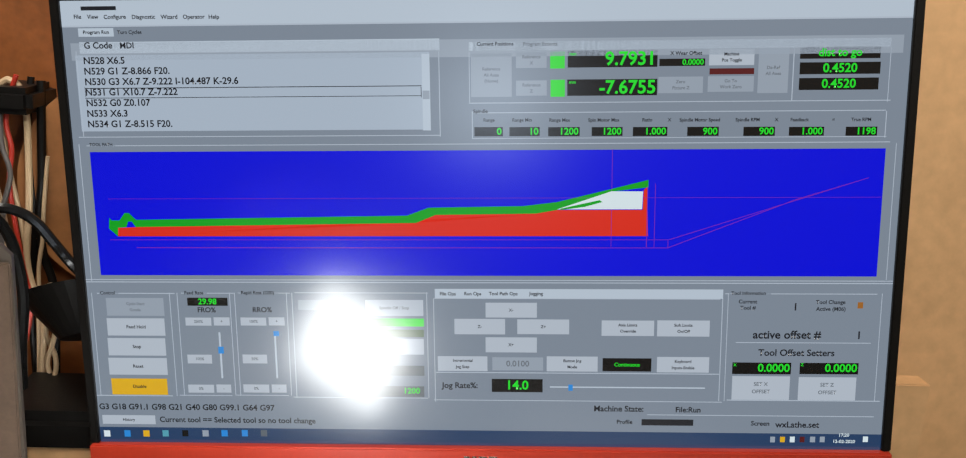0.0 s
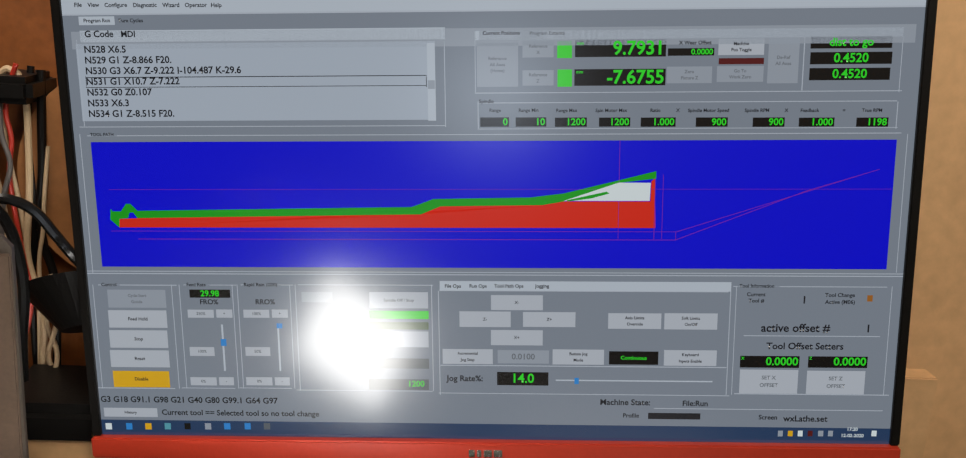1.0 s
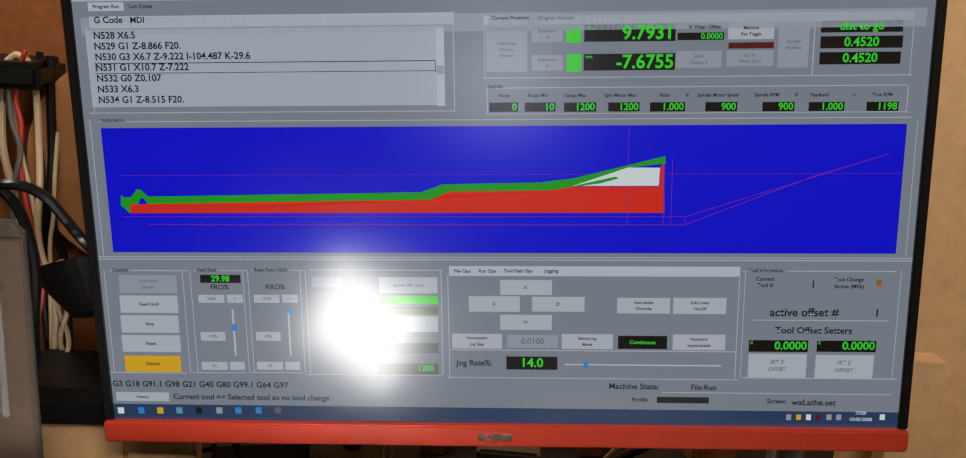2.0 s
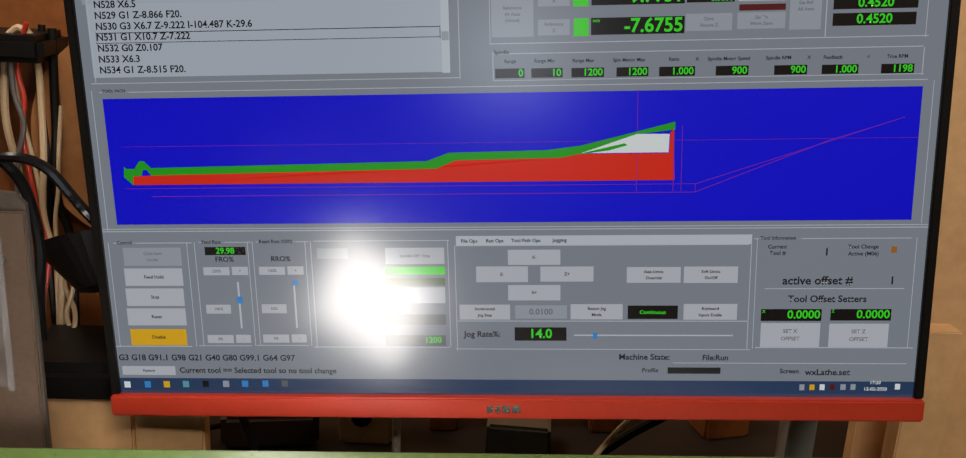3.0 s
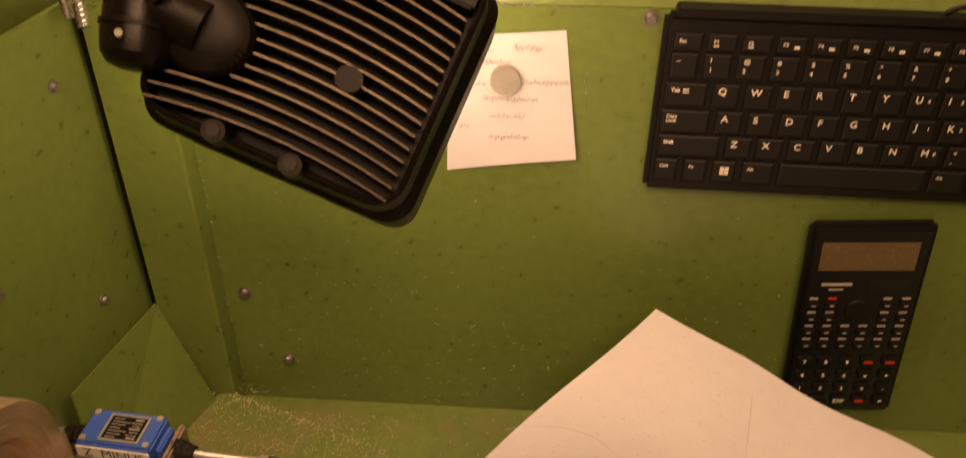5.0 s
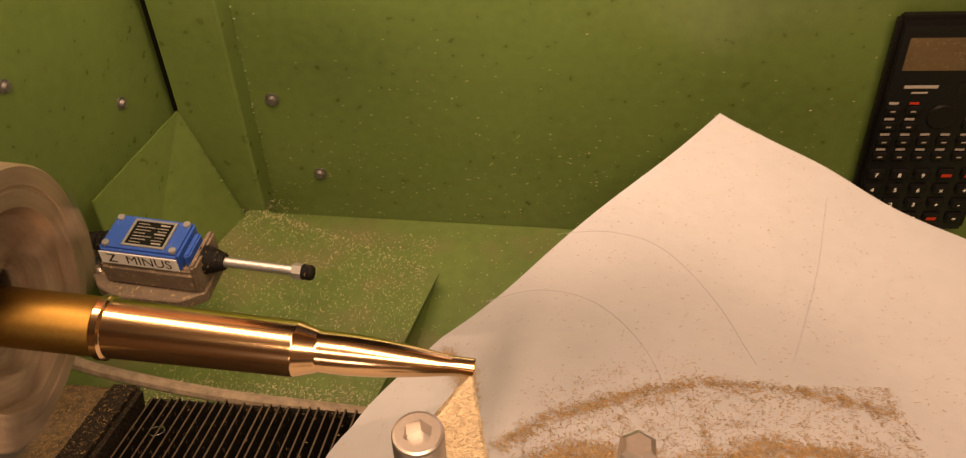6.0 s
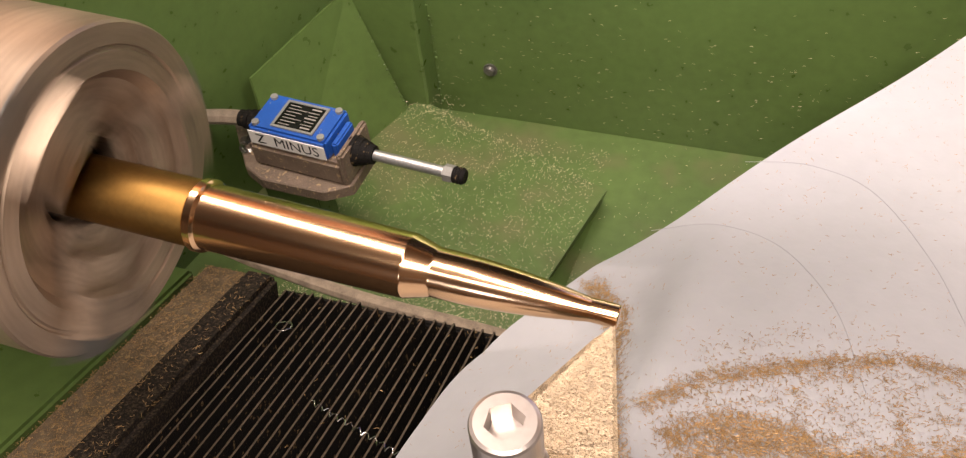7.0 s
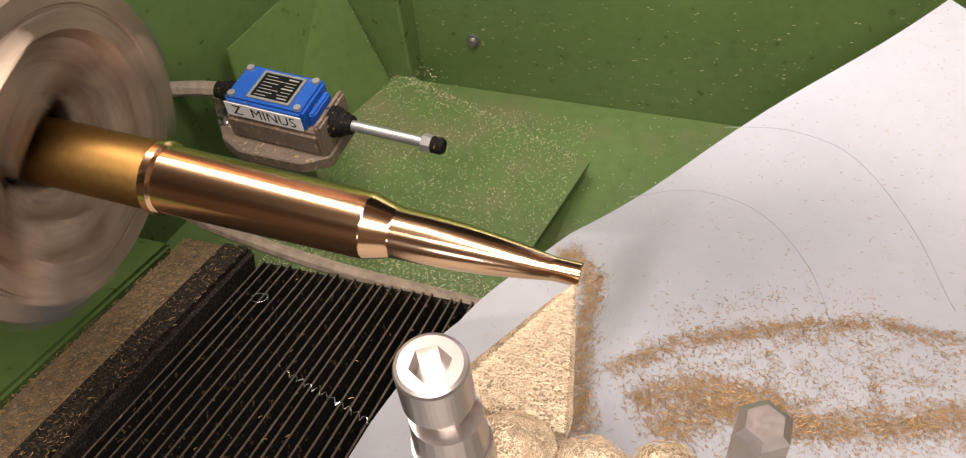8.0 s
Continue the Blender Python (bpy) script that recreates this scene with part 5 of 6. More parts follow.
def build_spindle():
    sp = empty("lathe_chuck", pose(*AXIS, 0, *TILT), "spinning steel three-jaw lathe chuck", "chuck")
    part("body", lathe([(-0.110, 0.03), (-0.110, 0.0485), (-0.0090, 0.0485), (-0.0080, 0.0478), (-0.0080, 0.0420), (-0.0086, 0.0415), (-0.0086, 0.0408), (-0.0080, 0.0403), (-0.0080, 0.0350), (-0.0120, 0.0320), (-0.0150, 0.0250), (-0.0170, 0.0160), (-0.0200, 0.0150), (-0.0200, 0.0122), (-0.060, 0.0122)], 96), CHUCK, sp)
    for k in range(3):
        j = prism([(-0.0180, 0.0100), (-0.0120, 0.0100), (-0.0120, 0.0180), (-0.0060, 0.0180), (-0.0060, 0.0280), (-0.0005, 0.0280), (-0.0005, 0.0400), (-0.0160, 0.0430)], 0.022, pose(0, -0.011, 0))
        part("jaw", j, CHUCK, sp, m=pose(0, 0, 0, 120 * k + 20))
        part("jaw_slot", box(-0.0086, -0.0077, -0.0115, 0.0115, 0.0370, 0.0495, 0.0002), STEELDARK, sp, m=pose(0, 0, 0, 120 * k + 20))
        part("face_screw", cyl((-0.0200, 0, 0.024), (-0.0165, 0, 0.024), 0.005, seg=16), STEELDARK, sp, m=pose(0, 0, 0, 120 * k + 80))
    m = pose(-0.2262, -0.3138, 0.9616, 0, *TILT)
    wp = empty("workpiece", m, "turned brass cartridge shape held in the chuck", "workpiece")
    part("blank", lathe([(-0.070, 0.0098), (-0.058, 0.0098), (-0.0575, 0.0101), (-0.052, 0.0101), (-0.0515, 0.0096), (-0.001, 0.0096), (0.0, 0.0092)], 64), BRASSDULL, wp, "dull unturned brass bar", smooth=True)
    prof = [(-0.0005, 0.0060), (-0.0005, 0.0100), (0.0, 0.0104), (0.0022, 0.0104), (0.0026, 0.0100), (0.0030, 0.0094), (0.004, 0.0094), (0.0617, 0.0088), (0.0620, 0.0088), (0.0623, 0.0087), (0.0626, 0.00858), (0.0684, 0.00690), (0.0687, 0.00680), (0.0690, 0.00674), (0.0693, 0.00672), (0.078, 0.0066)]
    prof += [(0.078 + 0.032 * t, 0.0065 - 0.0034 * t ** 1.6) for t in (0.15, 0.3, 0.45, 0.6, 0.75, 0.9, 1.0)]
    prof += [(0.1105, 0.00305), (0.1172, 0.0030), (0.1175, 0.0028)]
    part("turned_part", lathe(prof, 96), BRASS, wp, "polished turned brass", smooth=True)
    wp.children[1].data.polygons.foreach_set("use_smooth", [True] * len(wp.children[1].data.polygons))
    hs = part("headstock", lathe([(-0.2, 0.055), (-0.112, 0.055)], 48), GREEN, None, m=pose(*AXIS, 0, *TILT))
    tagged(hs, "green headstock nose behind the chuck", "headstock")
    return sp, wp


chuck, work = build_spindle()
SLOPE = 20.0


def build_bellows():
    m = pose(-0.29, -0.222, 0.789, -SLOPE, 0, 0)
    be = empty("way_bellows", m, "black pleated rubber way cover dusted with brass chips", "bellows")
    part("end_bar", box(-0.020, -0.002, -0.34, 0.0, -0.07, 0.006, 0.003), BARDUST, be, "dusty black end bar")
    part("frame_rail", box(-0.002, 0.15, -0.001, 0.003, -0.06, -0.005, 0.001), RUBBER, be)
    for k in range(31):
        x = 0.0005 + k * 0.0048
        bm = bmesh.new()
        zz, dx = random.uniform(-0.0009, 0.0009), random.uniform(-0.0004, 0.0004)
        a = [bm.verts.new(p) for p in ((x, -0.33, -0.018), (x + 0.0019, -0.33, 0.0), (x + 0.0028, -0.33, 0.0), (x + 0.0048, -0.33, -0.018))]
        b = [bm.verts.new(p) for p in ((x, -0.003, -0.018), (x + dx + 0.0019, -0.003 + 2 * dx, zz), (x + dx + 0.0028, -0.003 + 2 * dx, zz), (x + 0.0048, -0.003, -0.018))]
        for i in range(3):
            bm.faces.new((a[i], b[i], b[i + 1], a[i + 1]))
        bm.faces.new(a)
        bm.faces.new(b)
        bmesh.ops.recalc_face_normals(bm, faces=bm.faces)
        for f in bm.faces:
            f.material_index = 1 if f.normal.z > 0.9 else 0
        part("fold", bm, [RUBBER, DUSTFOLD], be)
    # dusty braided cord along the rear edge
    cord("cord", [(-0.372, -0.195, 0.792), (-0.335, -0.205, 0.785), (-0.29, -0.2135, 0.785), (-0.25, -0.216, 0.781), (-0.20, -0.219, 0.781), (-0.15, -0.222, 0.781)], 0.0036, DUSTYCORD, "dusty braided hose along the way cover", "hose")
    st = part("way_strip", box(-0.0565, -0.022, -0.34, 0.02, -0.05, -0.012, 0.002), WAYDUST, None, m=m)
    tagged(st, "machine way strip buried in brass chips", "machine way")
    ap = part("apron", box(-0.14, -0.058, -0.34, 0.01, -0.09, -0.010, 0.002), GREEN, None, m=m)
    tagged(ap, "green painted machine casting beside the way", "casting")


build_bellows()


def sheet_z(x, y):
    near = -0.178 - y
    z = 0.840 + 0.18 * (near + math.sqrt(near * near + 0.0006))
    cx = -0.095 - 0.011 * (-0.19 - y) / 0.13
    d = cx - x
    fade = min(1.0, max(0.0, (-0.185 - y) / 0.04))
    soft = 0.5 * (d + math.sqrt(d * d + 0.00012))
    z -= min(soft, 0.1) * (0.30 + 0.35 * min(1.0, max(0.0, (-0.215 - y) / 0.04)))
    z += 0.0045 * fade * math.exp(-(d / 0.012) ** 2)
    z += 0.0022 * math.sin(31 * x + 17 * y) + 0.0012 * math.sin(60 * x - 43 * y + 1)
    if x > 0.03:
        z -= 0.12 * (x - 0.03)
    return z


EDGE = [(0.008, -0.032), (-0.050, -0.106), (-0.105, -0.178), (-0.142, -0.221), (-0.176, -0.258), (-0.186, -0.300), (-0.189, -0.340), (-0.192, -0.46)]
REDGE = [(0.008, -0.032), (0.057, -0.071), (0.111, -0.110), (0.162, -0.136), (0.20, -0.17), (0.22, -0.25), (0.22, -0.34), (0.22, -0.46)]


def build_sheet():
    bm = bmesh.new()
    l = [Vector((*p, 0)) for p in EDGE]
    r = [Vector((*p, 0)) for p in REDGE]
    ls, rs = smooth_line(l, 22), smooth_line(r, 22)
    nu = 150
    g = []
    for a, b in zip(ls, rs):
        g.append([bm.verts.new((p.x, p.y, sheet_z(p.x, p.y))) for p in (a.lerp(b, i / nu) for i in range(nu + 1))])
    for a, b in zip(g, g[1:]):
        for i in range(nu):
            vs = {a[i], a[i + 1], b[i + 1], b[i]}
            bm.faces.new((a[i], b[i], b[i + 1], a[i + 1]))
    bmesh.ops.remove_doubles(bm, verts=bm.verts, dist=0.00005)
    bmesh.ops.recalc_face_normals(bm, faces=bm.faces)
    r = bmesh.ops.solidify(bm, geom=list(bm.faces), thickness=0.0004)
    sh = tagged(part("paper_sheet", bm, PAPER, smooth=True), "large creased white paper sheet strewn with brass chips", "paper")
    # faint pencil curves on the paper
    for pts in ([(-0.118, -0.190), (-0.09, -0.185), (-0.065, -0.195), (-0.045, -0.23), (-0.035, -0.27)], [(-0.085, -0.145), (-0.055, -0.140), (-0.03, -0.15), (-0.008, -0.19), (0.003, -0.235)], [(0.06, -0.10), (0.045, -0.16), (0.02, -0.23)]):
        line = [(p.x, p.y, sheet_z(p.x, p.y) + 0.0003) for p in smooth_line([(x, y, 0) for x, y in pts], 24)]
        part("pencil_line", tube(line, 0.00010, 4), FAINT, sh)


build_sheet()


def build_switch():
    m = pose(-0.309, -0.1415, 0.8055, 0, 0, -5) @ Matrix.Scale(0.925, 4)
    sw = empty("limit_switch", m, "blue and grey limit switch with a steel plunger on a bracket", "limit switch")
    part("base", box(-0.030, 0.031, -0.016, 0.016, -0.012, 0.0042, 0.0020), CASTGREY, sw)
    part("cover", box(-0.027, 0.023, -0.0145, 0.0145, 0.0042, 0.018, 0.0015), SWBLUE, sw, "bright blue cover")
    part("end_lug", box(0.0235, 0.0275, -0.010, 0.010, 0.0042, 0.014, 0.001), SWBLUE, sw)
    part("rating_plate", box(-0.012, 0.012, -0.0095, 0.0095, 0.0181, 0.0188, 0.0002), GLOSSBLACK, sw, "black printed rating plate")
    fr = bmesh.new()
    for a in ((-0.0135, -0.012, -0.011, 0.011), (0.012, 0.0135, -0.011, 0.011), (-0.012, 0.012, -0.011, -0.0095), (-0.012, 0.012, 0.0095, 0.011)):
        add_box(fr, *a, 0.0181, 0.0190)
    part("plate_rim", fr, ZINC, sw)
    for k in range(7):
        z = -0.0080 + 0.0025 * k
        part("print_bar", box(-0.0100, -0.0030 + 0.0025 * (k % 3), z, z + 0.0004, 0.0188, 0.0190), GREYLEGEND, sw)
        part("print_bar", box(0.0040 - 0.0012 * (k % 2), 0.0100, z, z + (0.0004 if k % 3 else 0.0009), 0.0188, 0.0190), GREYLEGEND, sw)
    lb = part("label_strip", box(-0.027, 0.022, -0.0152, -0.0146, 0.0055, 0.0150), LEGEND, sw, "white label reading Z MINUS")
    me = text_mesh("Z  MINUS", 0.0098, bold=0.0)
    me.materials.clear()
    me.materials.append(BLACK)
    part("label_text", me, None, lb, m=pose(-0.002, -0.0154, 0.0102))
    for x, y in ((-0.023, 0.0105), (0.019, -0.011), (-0.023, -0.011), (0.019, 0.011)):
        part("cover_screw", cyl((x, y, 0.0175), (x, y, 0.0196), 0.0022, seg=12), ZINC, sw)
    b = bmesh.new()
    for k in range(4):
        add_cyl(b, (0.0300 + 0.0035 * k, 0, 0.002), (0.0335 + 0.0035 * k, 0, 0.002), 0.0098 - 0.0012 * k, 0.0090 - 0.0012 * k, 20)
    part("boot", b, RUBBER, sw, "black ribbed rubber boot")
    part("plunger", cyl((0.044, 0, 0.002), (0.090, 0, 0.002), 0.0032, seg=24), ALU, sw, "bare aluminium plunger", smooth=False)
    part("tip_nut", cyl((0.087, 0, 0.002), (0.0925, 0, 0.002), 0.0050, seg=6), ZINC, sw)
    part("tip_roller", tube([(0.0925 + 0.0010 * i, 0, 0.002) for i in range(8)], [0.0044 + 0.0005 * (i % 2) - (0.0012 if i == 7 else 0) for i in range(8)], 20), RUBBER, sw, "dusty black tip")
    part("end_bracket", box(0.0285, 0.0330, -0.0160, 0.0160, -0.012, 0.0115, 0.0015), CASTGREY, sw, "dusty grey end bracket")
    b = bmesh.new()
    for k in range(4):
        add_cyl(b, (-0.030 - 0.004 * k, 0.002, 0.004), (-0.033 - 0.004 * k, 0.002, 0.004), 0.0075 - 0.0008 * k, seg=18)
    part("cable_gland", b, RUBBER, sw)
    part("lead", tube(smooth_line([(-0.044, 0.002, 0.004), (-0.058, 0.000, 0.003), (-0.080, -0.004, 0.000), (-0.12, -0.008, -0.008)]), 0.0046), DUSTYCORD, sw, smooth=True)
    # mounting plate
    br = bmesh.new()
    f = br.faces.new([br.verts.new((x, y, -0.0205)) for x, y in ((-0.062, 0.012), (-0.034, -0.020), (-0.020, -0.026), (0.020, -0.024), (0.034, -0.014), (0.034, 0.018), (-0.05, 0.024))])
    r = bmesh.ops.extrude_face_region(br, geom=[f])
    bmesh.ops.translate(br, vec=(0, 0, 0.0085), verts=[v for v in r["geom"] if isinstance(v, bmesh.types.BMVert)])
    bmesh.ops.recalc_face_normals(br, faces=br.faces)
    bmesh.ops.bevel(br, geom=list(br.edges), offset=0.0008, segments=1, affect="EDGES")
    part("mounting_plate", br, CASTGREY, sw, "dusty grey cast mounting plate")
    part("stand", box(-0.05, -0.01, 0.004, 0.022, -0.095, -0.0205, 0.001), GREEN, sw)
    for x, y in ((-0.046, 0.012), (-0.040, -0.006)):
        b = bmesh.new()
        add_cyl(b, (x, y, -0.012), (x, y, -0.0105), 0.0055, seg=20)
        add_cyl(b, (x, y, -0.0105), (x, y, -0.0055), 0.0040, seg=20)
        part("socket_screw", b, STEEL, sw)


build_switch()


def cap_head(r, h, steel, name, parent, at):
    """A socket head cap screw: knurled head with a hexagon recess."""
    bm = bmesh.new()
    n = 48
    hexr = [r * 0.50 / max(abs(math.cos(((2 * math.pi * k / n) + math.pi / 6) % (math.pi / 3) - math.pi / 6)), 0.5) for k in range(n)]
    prof = [(0.0, -h, r), (0, -r * 0.14, r), (0, -r * 0.04, r * 0.96), (0, 0, r * 0.86), (1, 0, None), (1, -h * 0.45, None)]
    rings = []
    for flag, z, rr in prof:
        rings.append([bm.verts.new(((hexr[k] if flag else rr) * math.cos(2 * math.pi * k / n), (hexr[k] if flag else rr) * math.sin(2 * math.pi * k / n), z)) for k in range(n)])
    for a, b in zip(rings, rings[1:]):
        for k in range(n):
            bm.faces.new((a[k], a[(k + 1) % n], b[(k + 1) % n], b[k]))
    bm.faces.new(rings[-1])
    bm.faces.new(rings[0])
    bmesh.ops.recalc_face_normals(bm, faces=bm.faces)
    return part(name, bm, steel, parent, m=pose(*at))


def build_post():
    tp = empty("tool_post", pose(-0.11, -0.394, 1.04), "steel lathe tool post heaped with brass chips", "tool post")
    cap_head(0.0050, 0.0082, CAPSTEEL, "cap_screw", tp, (-0.0005, 0, 0.001))
    b = bmesh.new()
    add_cyl(b, (0, 0, -0.0072), (0, 0, -0.0115), 0.0030, seg=24)
    add_cyl(b, (0, 0, -0.0115), (0, 0, -0.020), 0.0052, 0.0056, 24)
    add_cyl(b, (0, 0, -0.020), (0, 0, -0.055), 0.0060, seg=24)
    part("screw_shank", b, CAPSTEEL, tp)
    b = bmesh.new()
    add_cyl(b, (0.0418, 0.009, -0.0128), (0.0418, 0.009, -0.050), 0.0041, seg=6)
    add_cyl(b, (0.0418, 0.009, -0.0118), (0.0418, 0.009, -0.0128), 0.0028, 0.0041, seg=6)
    part("hex_bolt", b, CAPSTEEL, tp, "worn steel hexagon bolt")
    part("clamp_block", box(-0.012, 0.075, -0.08, 0.020, -0.13, -0.058, 0.002), STEELDARK, tp)
    part("cross_slide", box(-0.03, 0.10, -0.10, 0.0, -0.16, -0.125, 0.003), STEELDARK, tp)
    # turning tool, pointing to the work
    bm = bmesh.new()
    top = [(0.0008, 0.0738, -0.0818), (0.0105, 0.029, -0.064), (0.0105, 0.010, -0.058), (-0.0140, 0.010, -0.057), (-0.0135, 0.034, -0.062), (-0.0030, 0.0665, -0.0785)]
    a = [bm.verts.new(p) for p in top]
    c = [bm.verts.new((p[0] - 0.001, p[1] - 0.004, p[2] - 0.014)) for p in top]
    bm.faces.new(a), bm.faces.new(c)
    for k in range(6):
        bm.faces.new((a[k], a[(k + 1) % 6], c[(k + 1) % 6], c[k]))
    bmesh.ops.recalc_face_normals(bm, faces=bm.faces)
    for f in bm.faces:
        f.material_index = 0 if f.normal.z > 0.3 else 1
    part("turning_tool", bm, [CHIPBED, TOOLSTEEL], tp, "steel turning tool under brass chips")


build_post()


# ---------------------------------------------------------------- brass chips
def sliver(v, f, p, up, size, rnd):
    """One bent turned chip at p on a surface with the normal up."""
    a = rnd.uniform(0, 2 * math.pi)
    t = Vector((math.cos(a), math.sin(a), 0))
    t = (t - up * t.dot(up)).normalized()
    s = up.cross(t)
    ln, w, bend = size * rnd.uniform(0.45, 1.25), size * rnd.uniform(0.04, 0.07), rnd.uniform(-0.35, 0.35)
    lift = up * (ln * rnd.uniform(0.02, 0.22))
    i = len(v)
    for k, c in ((-0.5, 0), (0, 1), (0.5, 0)):
        m = p + t * (ln * k) + s * (bend * ln * c) + up * 0.00015 + lift * (k + 0.5)
        v.append(m - s * w)
        v.append(m + s * w + up * w * 0.8)
    f += [(i, i + 2, i + 3, i + 1), (i + 2, i + 4, i + 5, i + 3)]


def chips(name, label, places, size, seed, metal=CHIP):
    rnd = random.Random(seed)
    v, f = [], []
    for p, up in places(rnd):
        sliver(v, f, Vector(p), Vector(up), size, rnd)
    me = bpy.data.meshes.new(name)
    me.from_pydata([tuple(q) for q in v], [], f)
    me.materials.append(metal)
    tagged(new(name, me), label, "chips", "", "stuff")


def inside(x, y):
    """Whether a place lies on the paper sheet."""
    for e, s in ((EDGE, 1), (REDGE, -1)):
        for (xa, ya), (xb, yb) in zip(e, e[1:]):
            if yb <= y <= ya:
                xe = xa + (xb - xa) * (y - ya) / (yb - ya)
                if s * (x - xe) < 0.001:
                    return False
    return -0.45 < y < -0.034


DRIFTS = (
    (((-0.102, -0.2974), (-0.0858, -0.2791), (-0.0671, -0.2688), (-0.0479, -0.2601), (-0.0224, -0.2505), (0.0022, -0.2519), (0.05, -0.26)), 0.0036, 1.1),
    (((-0.0912, -0.307), (-0.0742, -0.2938), (-0.0643, -0.2970), (-0.0464, -0.3038), (-0.0212, -0.2991), (-0.0027, -0.2908), (0.05, -0.295)), 0.0050, 1.8),
    (((-0.0841, -0.3167), (-0.0643, -0.3000), (-0.0553, -0.2960)), 0.0050, 1.4),
    (((-0.1345, -0.2269), (-0.1214, -0.2413), (-0.1191, -0.2675), (-0.1143, -0.2976), (-0.1088, -0.3247)), 0.0036, 2.4),
    (((-0.0252, -0.2900), (-0.0265, -0.2757), (-0.0286, -0.2600)), 0.0020, 0.35),
    (((-0.0878, -0.2653), (-0.0585, -0.2488), (-0.0282, -0.2420)), 0.0060, 0.10),
)


def bands(x, y):
    """How thickly the chips lie on the paper."""
    n = 0.5 + 0.5 * noise.noise(Vector((x * 55, y * 55, 0.3)))
    fine = 0.5 + 0.5 * noise.noise(Vector((x * 190, y * 190, 5.0)))
    d = 0.004 + 0.016 * max(0.0, n - 0.45)
    for line, width, strength in DRIFTS:
        near = 1.0
        for (xa, ya), (xb, yb) in zip(line, line[1:]):
            t = max(0.0, min(1.0, ((x - xa) * (xb - xa) + (y - ya) * (yb - ya)) / ((xb - xa) ** 2 + (yb - ya) ** 2)))
            near = min(near, math.hypot(x - xa - t * (xb - xa), y - ya - t * (yb - ya)))
        if near < 4 * width:
            d += strength * math.exp(-(near / width) ** 2) * (0.15 + 0.9 * n * fine + 0.35 * fine)
    if -0.085 < x < 0.06 and -0.302 < y < -0.27 + 0.2 * (x + 0.085):
        d += 0.55 * max(0.0, fine - 0.40) + 0.10 * n
    if x > -0.08 and -0.40 < y < -0.302:
        d += 0.16 * fine
    return min(d, 1.0)


def on_sheet(rnd):
    n = 0
    while n < 37000:
        x, y = rnd.uniform(-0.19, 0.10), rnd.uniform(-0.40, -0.04)
        if inside(x, y) and rnd.random() < bands(x, y):
            n += 1
            e = 0.001
            up = Vector((sheet_z(x - e, y) - sheet_z(x + e, y), sheet_z(x, y - e) - sheet_z(x, y + e), 2 * e)).normalized()
            yield (x, y, sheet_z(x, y) + 0.0004), up


def on_ledge(rnd):
    for k in range(15000):
        x, y = rnd.uniform(-0.33, -0.17), rnd.uniform(-0.222, -0.015)
        edge = -0.012 - 0.0526 * (x + 0.300) / 0.138
        right = -0.162 - 0.030 * (-0.0646 - y) / 0.12
        z = 0.7203 if (y < edge and x < right) else 0.7043
        near = math.exp(-((y - edge) / 0.006) ** 2)
        if rnd.random() < 0.30 + near + 0.7 * (y < -0.165):
            yield (x, y, z), (0, 0, 1)
    for k in range(420):
        x = rnd.uniform(-0.17, 0.0)
        yield (x, rnd.uniform(-0.15, -0.003), 0.7043), (0, 0, 1)


def on_walls(rnd):
    for k in range(520):
        z = 0.707 + abs(rnd.gauss(0, 0.075))
        yield (rnd.uniform(-0.295, 0.12), -0.0003, z), (0, -1, 0)
    for k in range(160):
        yield (rnd.gauss(-0.296, 0.012), rnd.uniform(-0.03, -0.004), 0.7208), (0, 0, 1)


def on_way(rnd):
    m = pose(-0.29, -0.222, 0.789, -SLOPE, 0, 0)
    up = m.to_3x3() @ Vector((0, 0, 1))
    for k in range(6000):
        yield m @ Vector((rnd.uniform(-0.056, -0.023), rnd.uniform(-0.25, 0.018), -0.0118)), up
    for k in range(520):
        yield m @ Vector((rnd.uniform(-0.019, -0.003), rnd.uniform(-0.25, -0.002), 0.0062)), up
    for k in range(130):
        i = rnd.randrange(18)
        yield m @ Vector((0.0040 + 0.0072 * i, rnd.uniform(-0.25, -0.006), 0.0002)), up


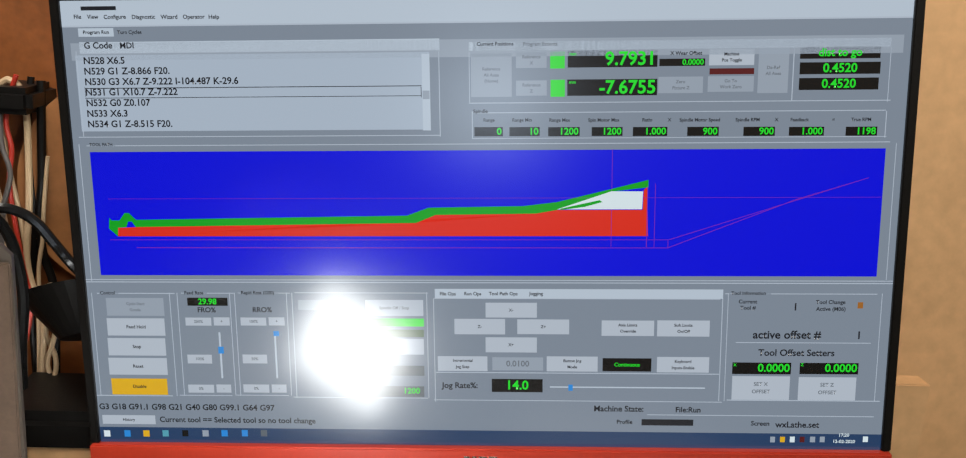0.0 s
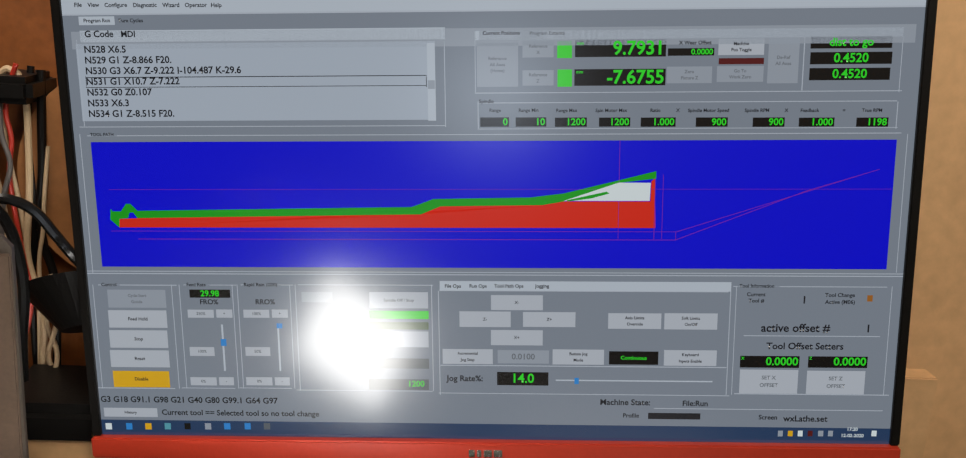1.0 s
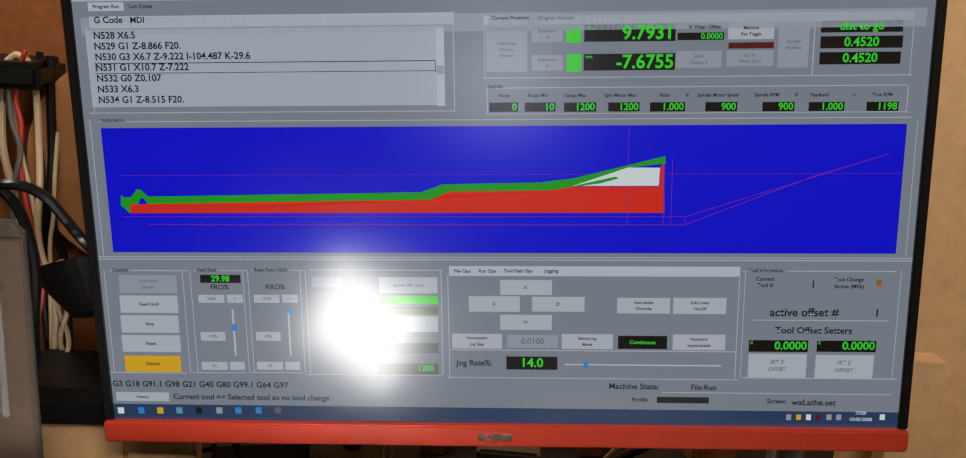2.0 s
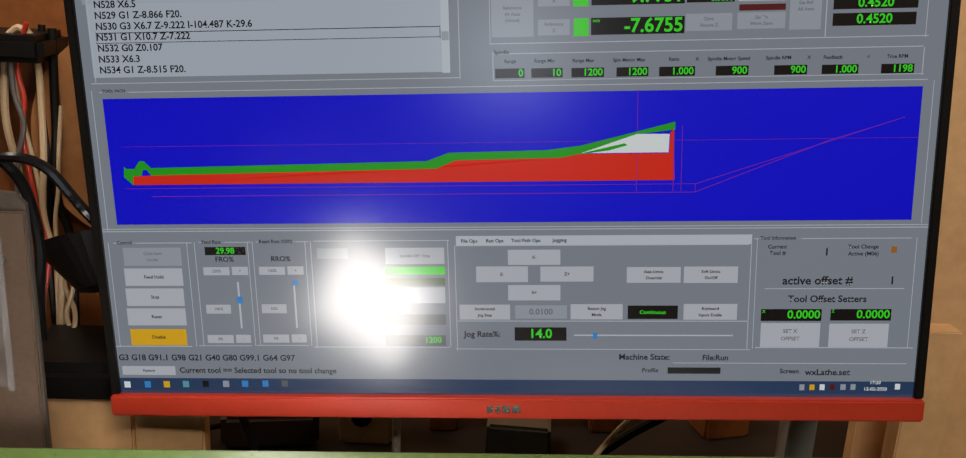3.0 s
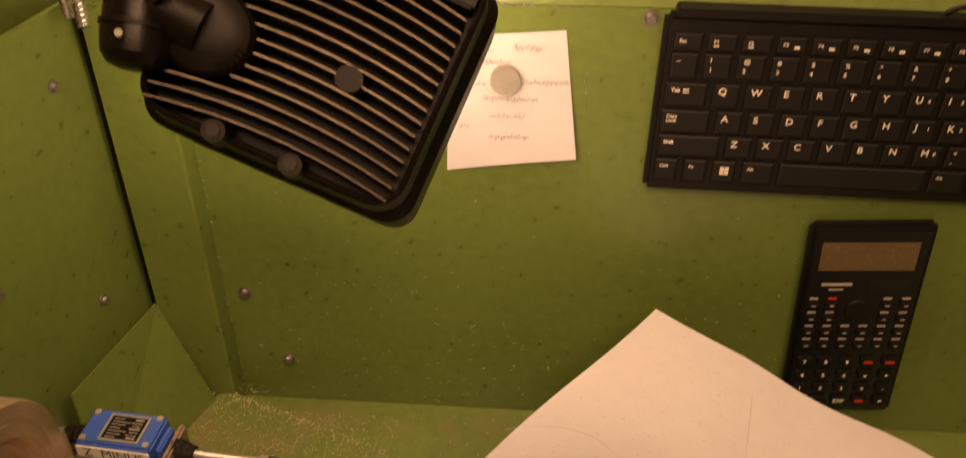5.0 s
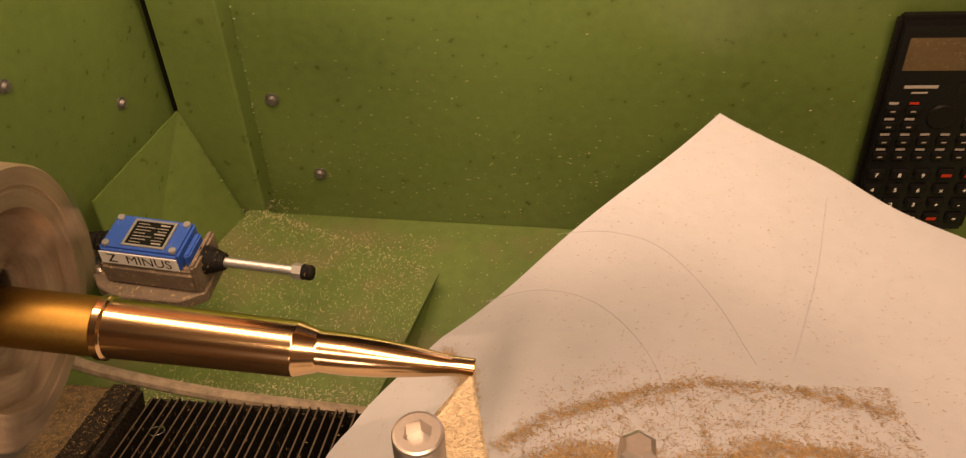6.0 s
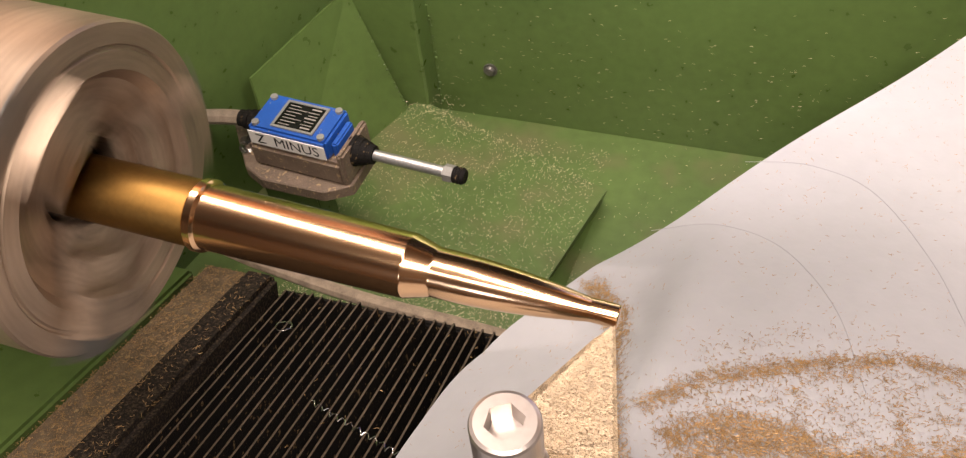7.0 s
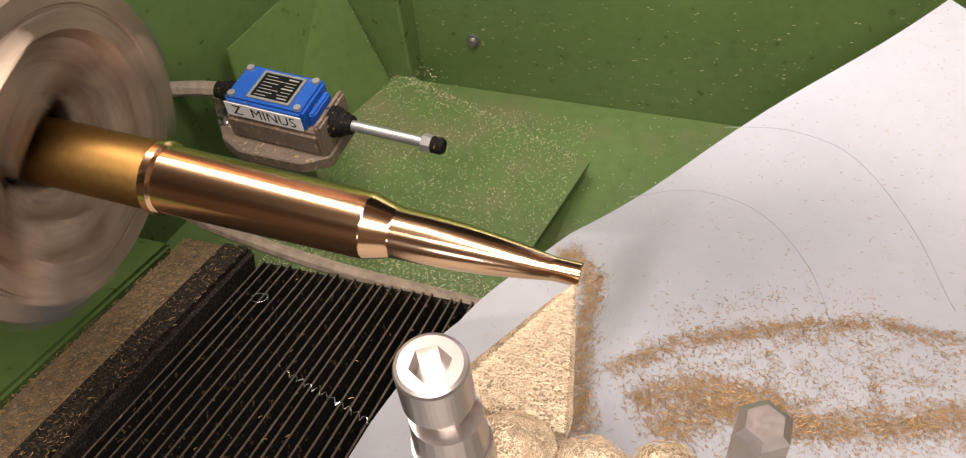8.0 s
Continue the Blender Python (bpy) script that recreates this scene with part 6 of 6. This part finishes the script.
def on_tool(rnd):
    o = Vector((-0.11, -0.394, 1.04))
    tip, r0, l0 = Vector((0.0002, 0.0727, -0.0812)), Vector((0.0100, 0.024, -0.0605)), Vector((-0.0140, 0.024, -0.0570))
    up = (r0 - tip).cross(l0 - tip)
    up = (up if up.z > 0 else -up).normalized()
    for k in range(9000):
        a, b = rnd.random() ** 0.6, rnd.random()
        p = tip.lerp(r0.lerp(l0, b), a)
        heap = 0.0035 * a * (1 - (2 * b - 1) ** 2)
        yield o + p + up * (heap * rnd.random()), up
    for cx, cy, r, h in ((0.002, 0.016, 0.009, 0.006), (0.017, 0.016, 0.0075, 0.0065), (0.030, 0.018, 0.0075, 0.0065), (0.045, 0.004, 0.008, 0.004)):
        for k in range(1300):
            a, q = rnd.uniform(0, 2 * math.pi), rnd.random() ** 0.5
            z = -0.0580 + h * math.sqrt(max(0, 1 - q * q))
            n = Vector((math.cos(a) * q, math.sin(a) * q, 1.05 - q)).normalized()
            yield o + Vector((cx + r * q * math.cos(a), cy + r * q * math.sin(a), z)), n


chips("brass_chips", "fine curled brass chips strewn over the white paper", on_sheet, 0.0014, 1)
chips("brass_chips", "fine brass chips scattered on the green ledge", on_ledge, 0.0013, 2, PALECHIP)
chips("brass_chips", "tiny brass chips stuck to the green panel", on_walls, 0.0016, 3, PALECHIP)
chips("brass_chips", "brass chips and dust on the way cover", on_way, 0.0019, 4)
chips("brass_chips", "brass chips heaped on the turning tool", on_tool, 0.0010, 5, PALECHIP)


def build_heaps():
    for cx, cy, r, h in ((0.002, 0.016, 0.009, 0.0055), (0.017, 0.016, 0.0075, 0.0060), (0.030, 0.018, 0.0075, 0.0060)):
        bm = bmesh.new()
        bmesh.ops.create_icosphere(bm, subdivisions=3, radius=1.0)
        bmesh.ops.delete(bm, geom=[q for q in bm.verts if q.co.z < -0.05], context="VERTS")
        for q in bm.verts:
            q.co = Vector((q.co.x * r, q.co.y * r, q.co.z * h)) * (1 + 0.28 * noise.noise(q.co * 2.5 + Vector((cx * 900, 0, 0))))
        ob = part("chip_heap", bm, CHIPBED, None, m=pose(-0.11 + cx, -0.394 + cy, 1.04 - 0.058), smooth=True)
        tagged(ob, "small heap of brass chips on the tool post", "chips")
    # wiry curled shavings on the folds
    m = pose(-0.29, -0.222, 0.789, -SLOPE, 0, 0)
    pts = [m @ Vector((0.052 + 0.0011 * j, -0.075 - 0.0004 * j + 0.0016 * math.sin(j * 1.7), 0.0015 + 0.001 * math.cos(j * 1.7))) for j in range(46)]
    tagged(part("wire_shaving", tube(pts, 0.00028, 5), STEEL), "bright curled metal shaving on the way cover", "shaving")
    pts = [m @ Vector((0.018 + 0.0038 * math.cos(j * 0.5), -0.034 + 0.0038 * math.sin(j * 0.5), 0.002 + 0.0001 * j)) for j in range(16)]
    tagged(part("wire_shaving", tube(pts, 0.00028, 5), STEEL), "bright looped metal shaving on the way cover", "shaving")


build_heaps()


def motions():
    walk(chuck, [(k / 30, pose(*AXIS, 80 * k, *TILT)) for k in range(0, 241)])


motions()
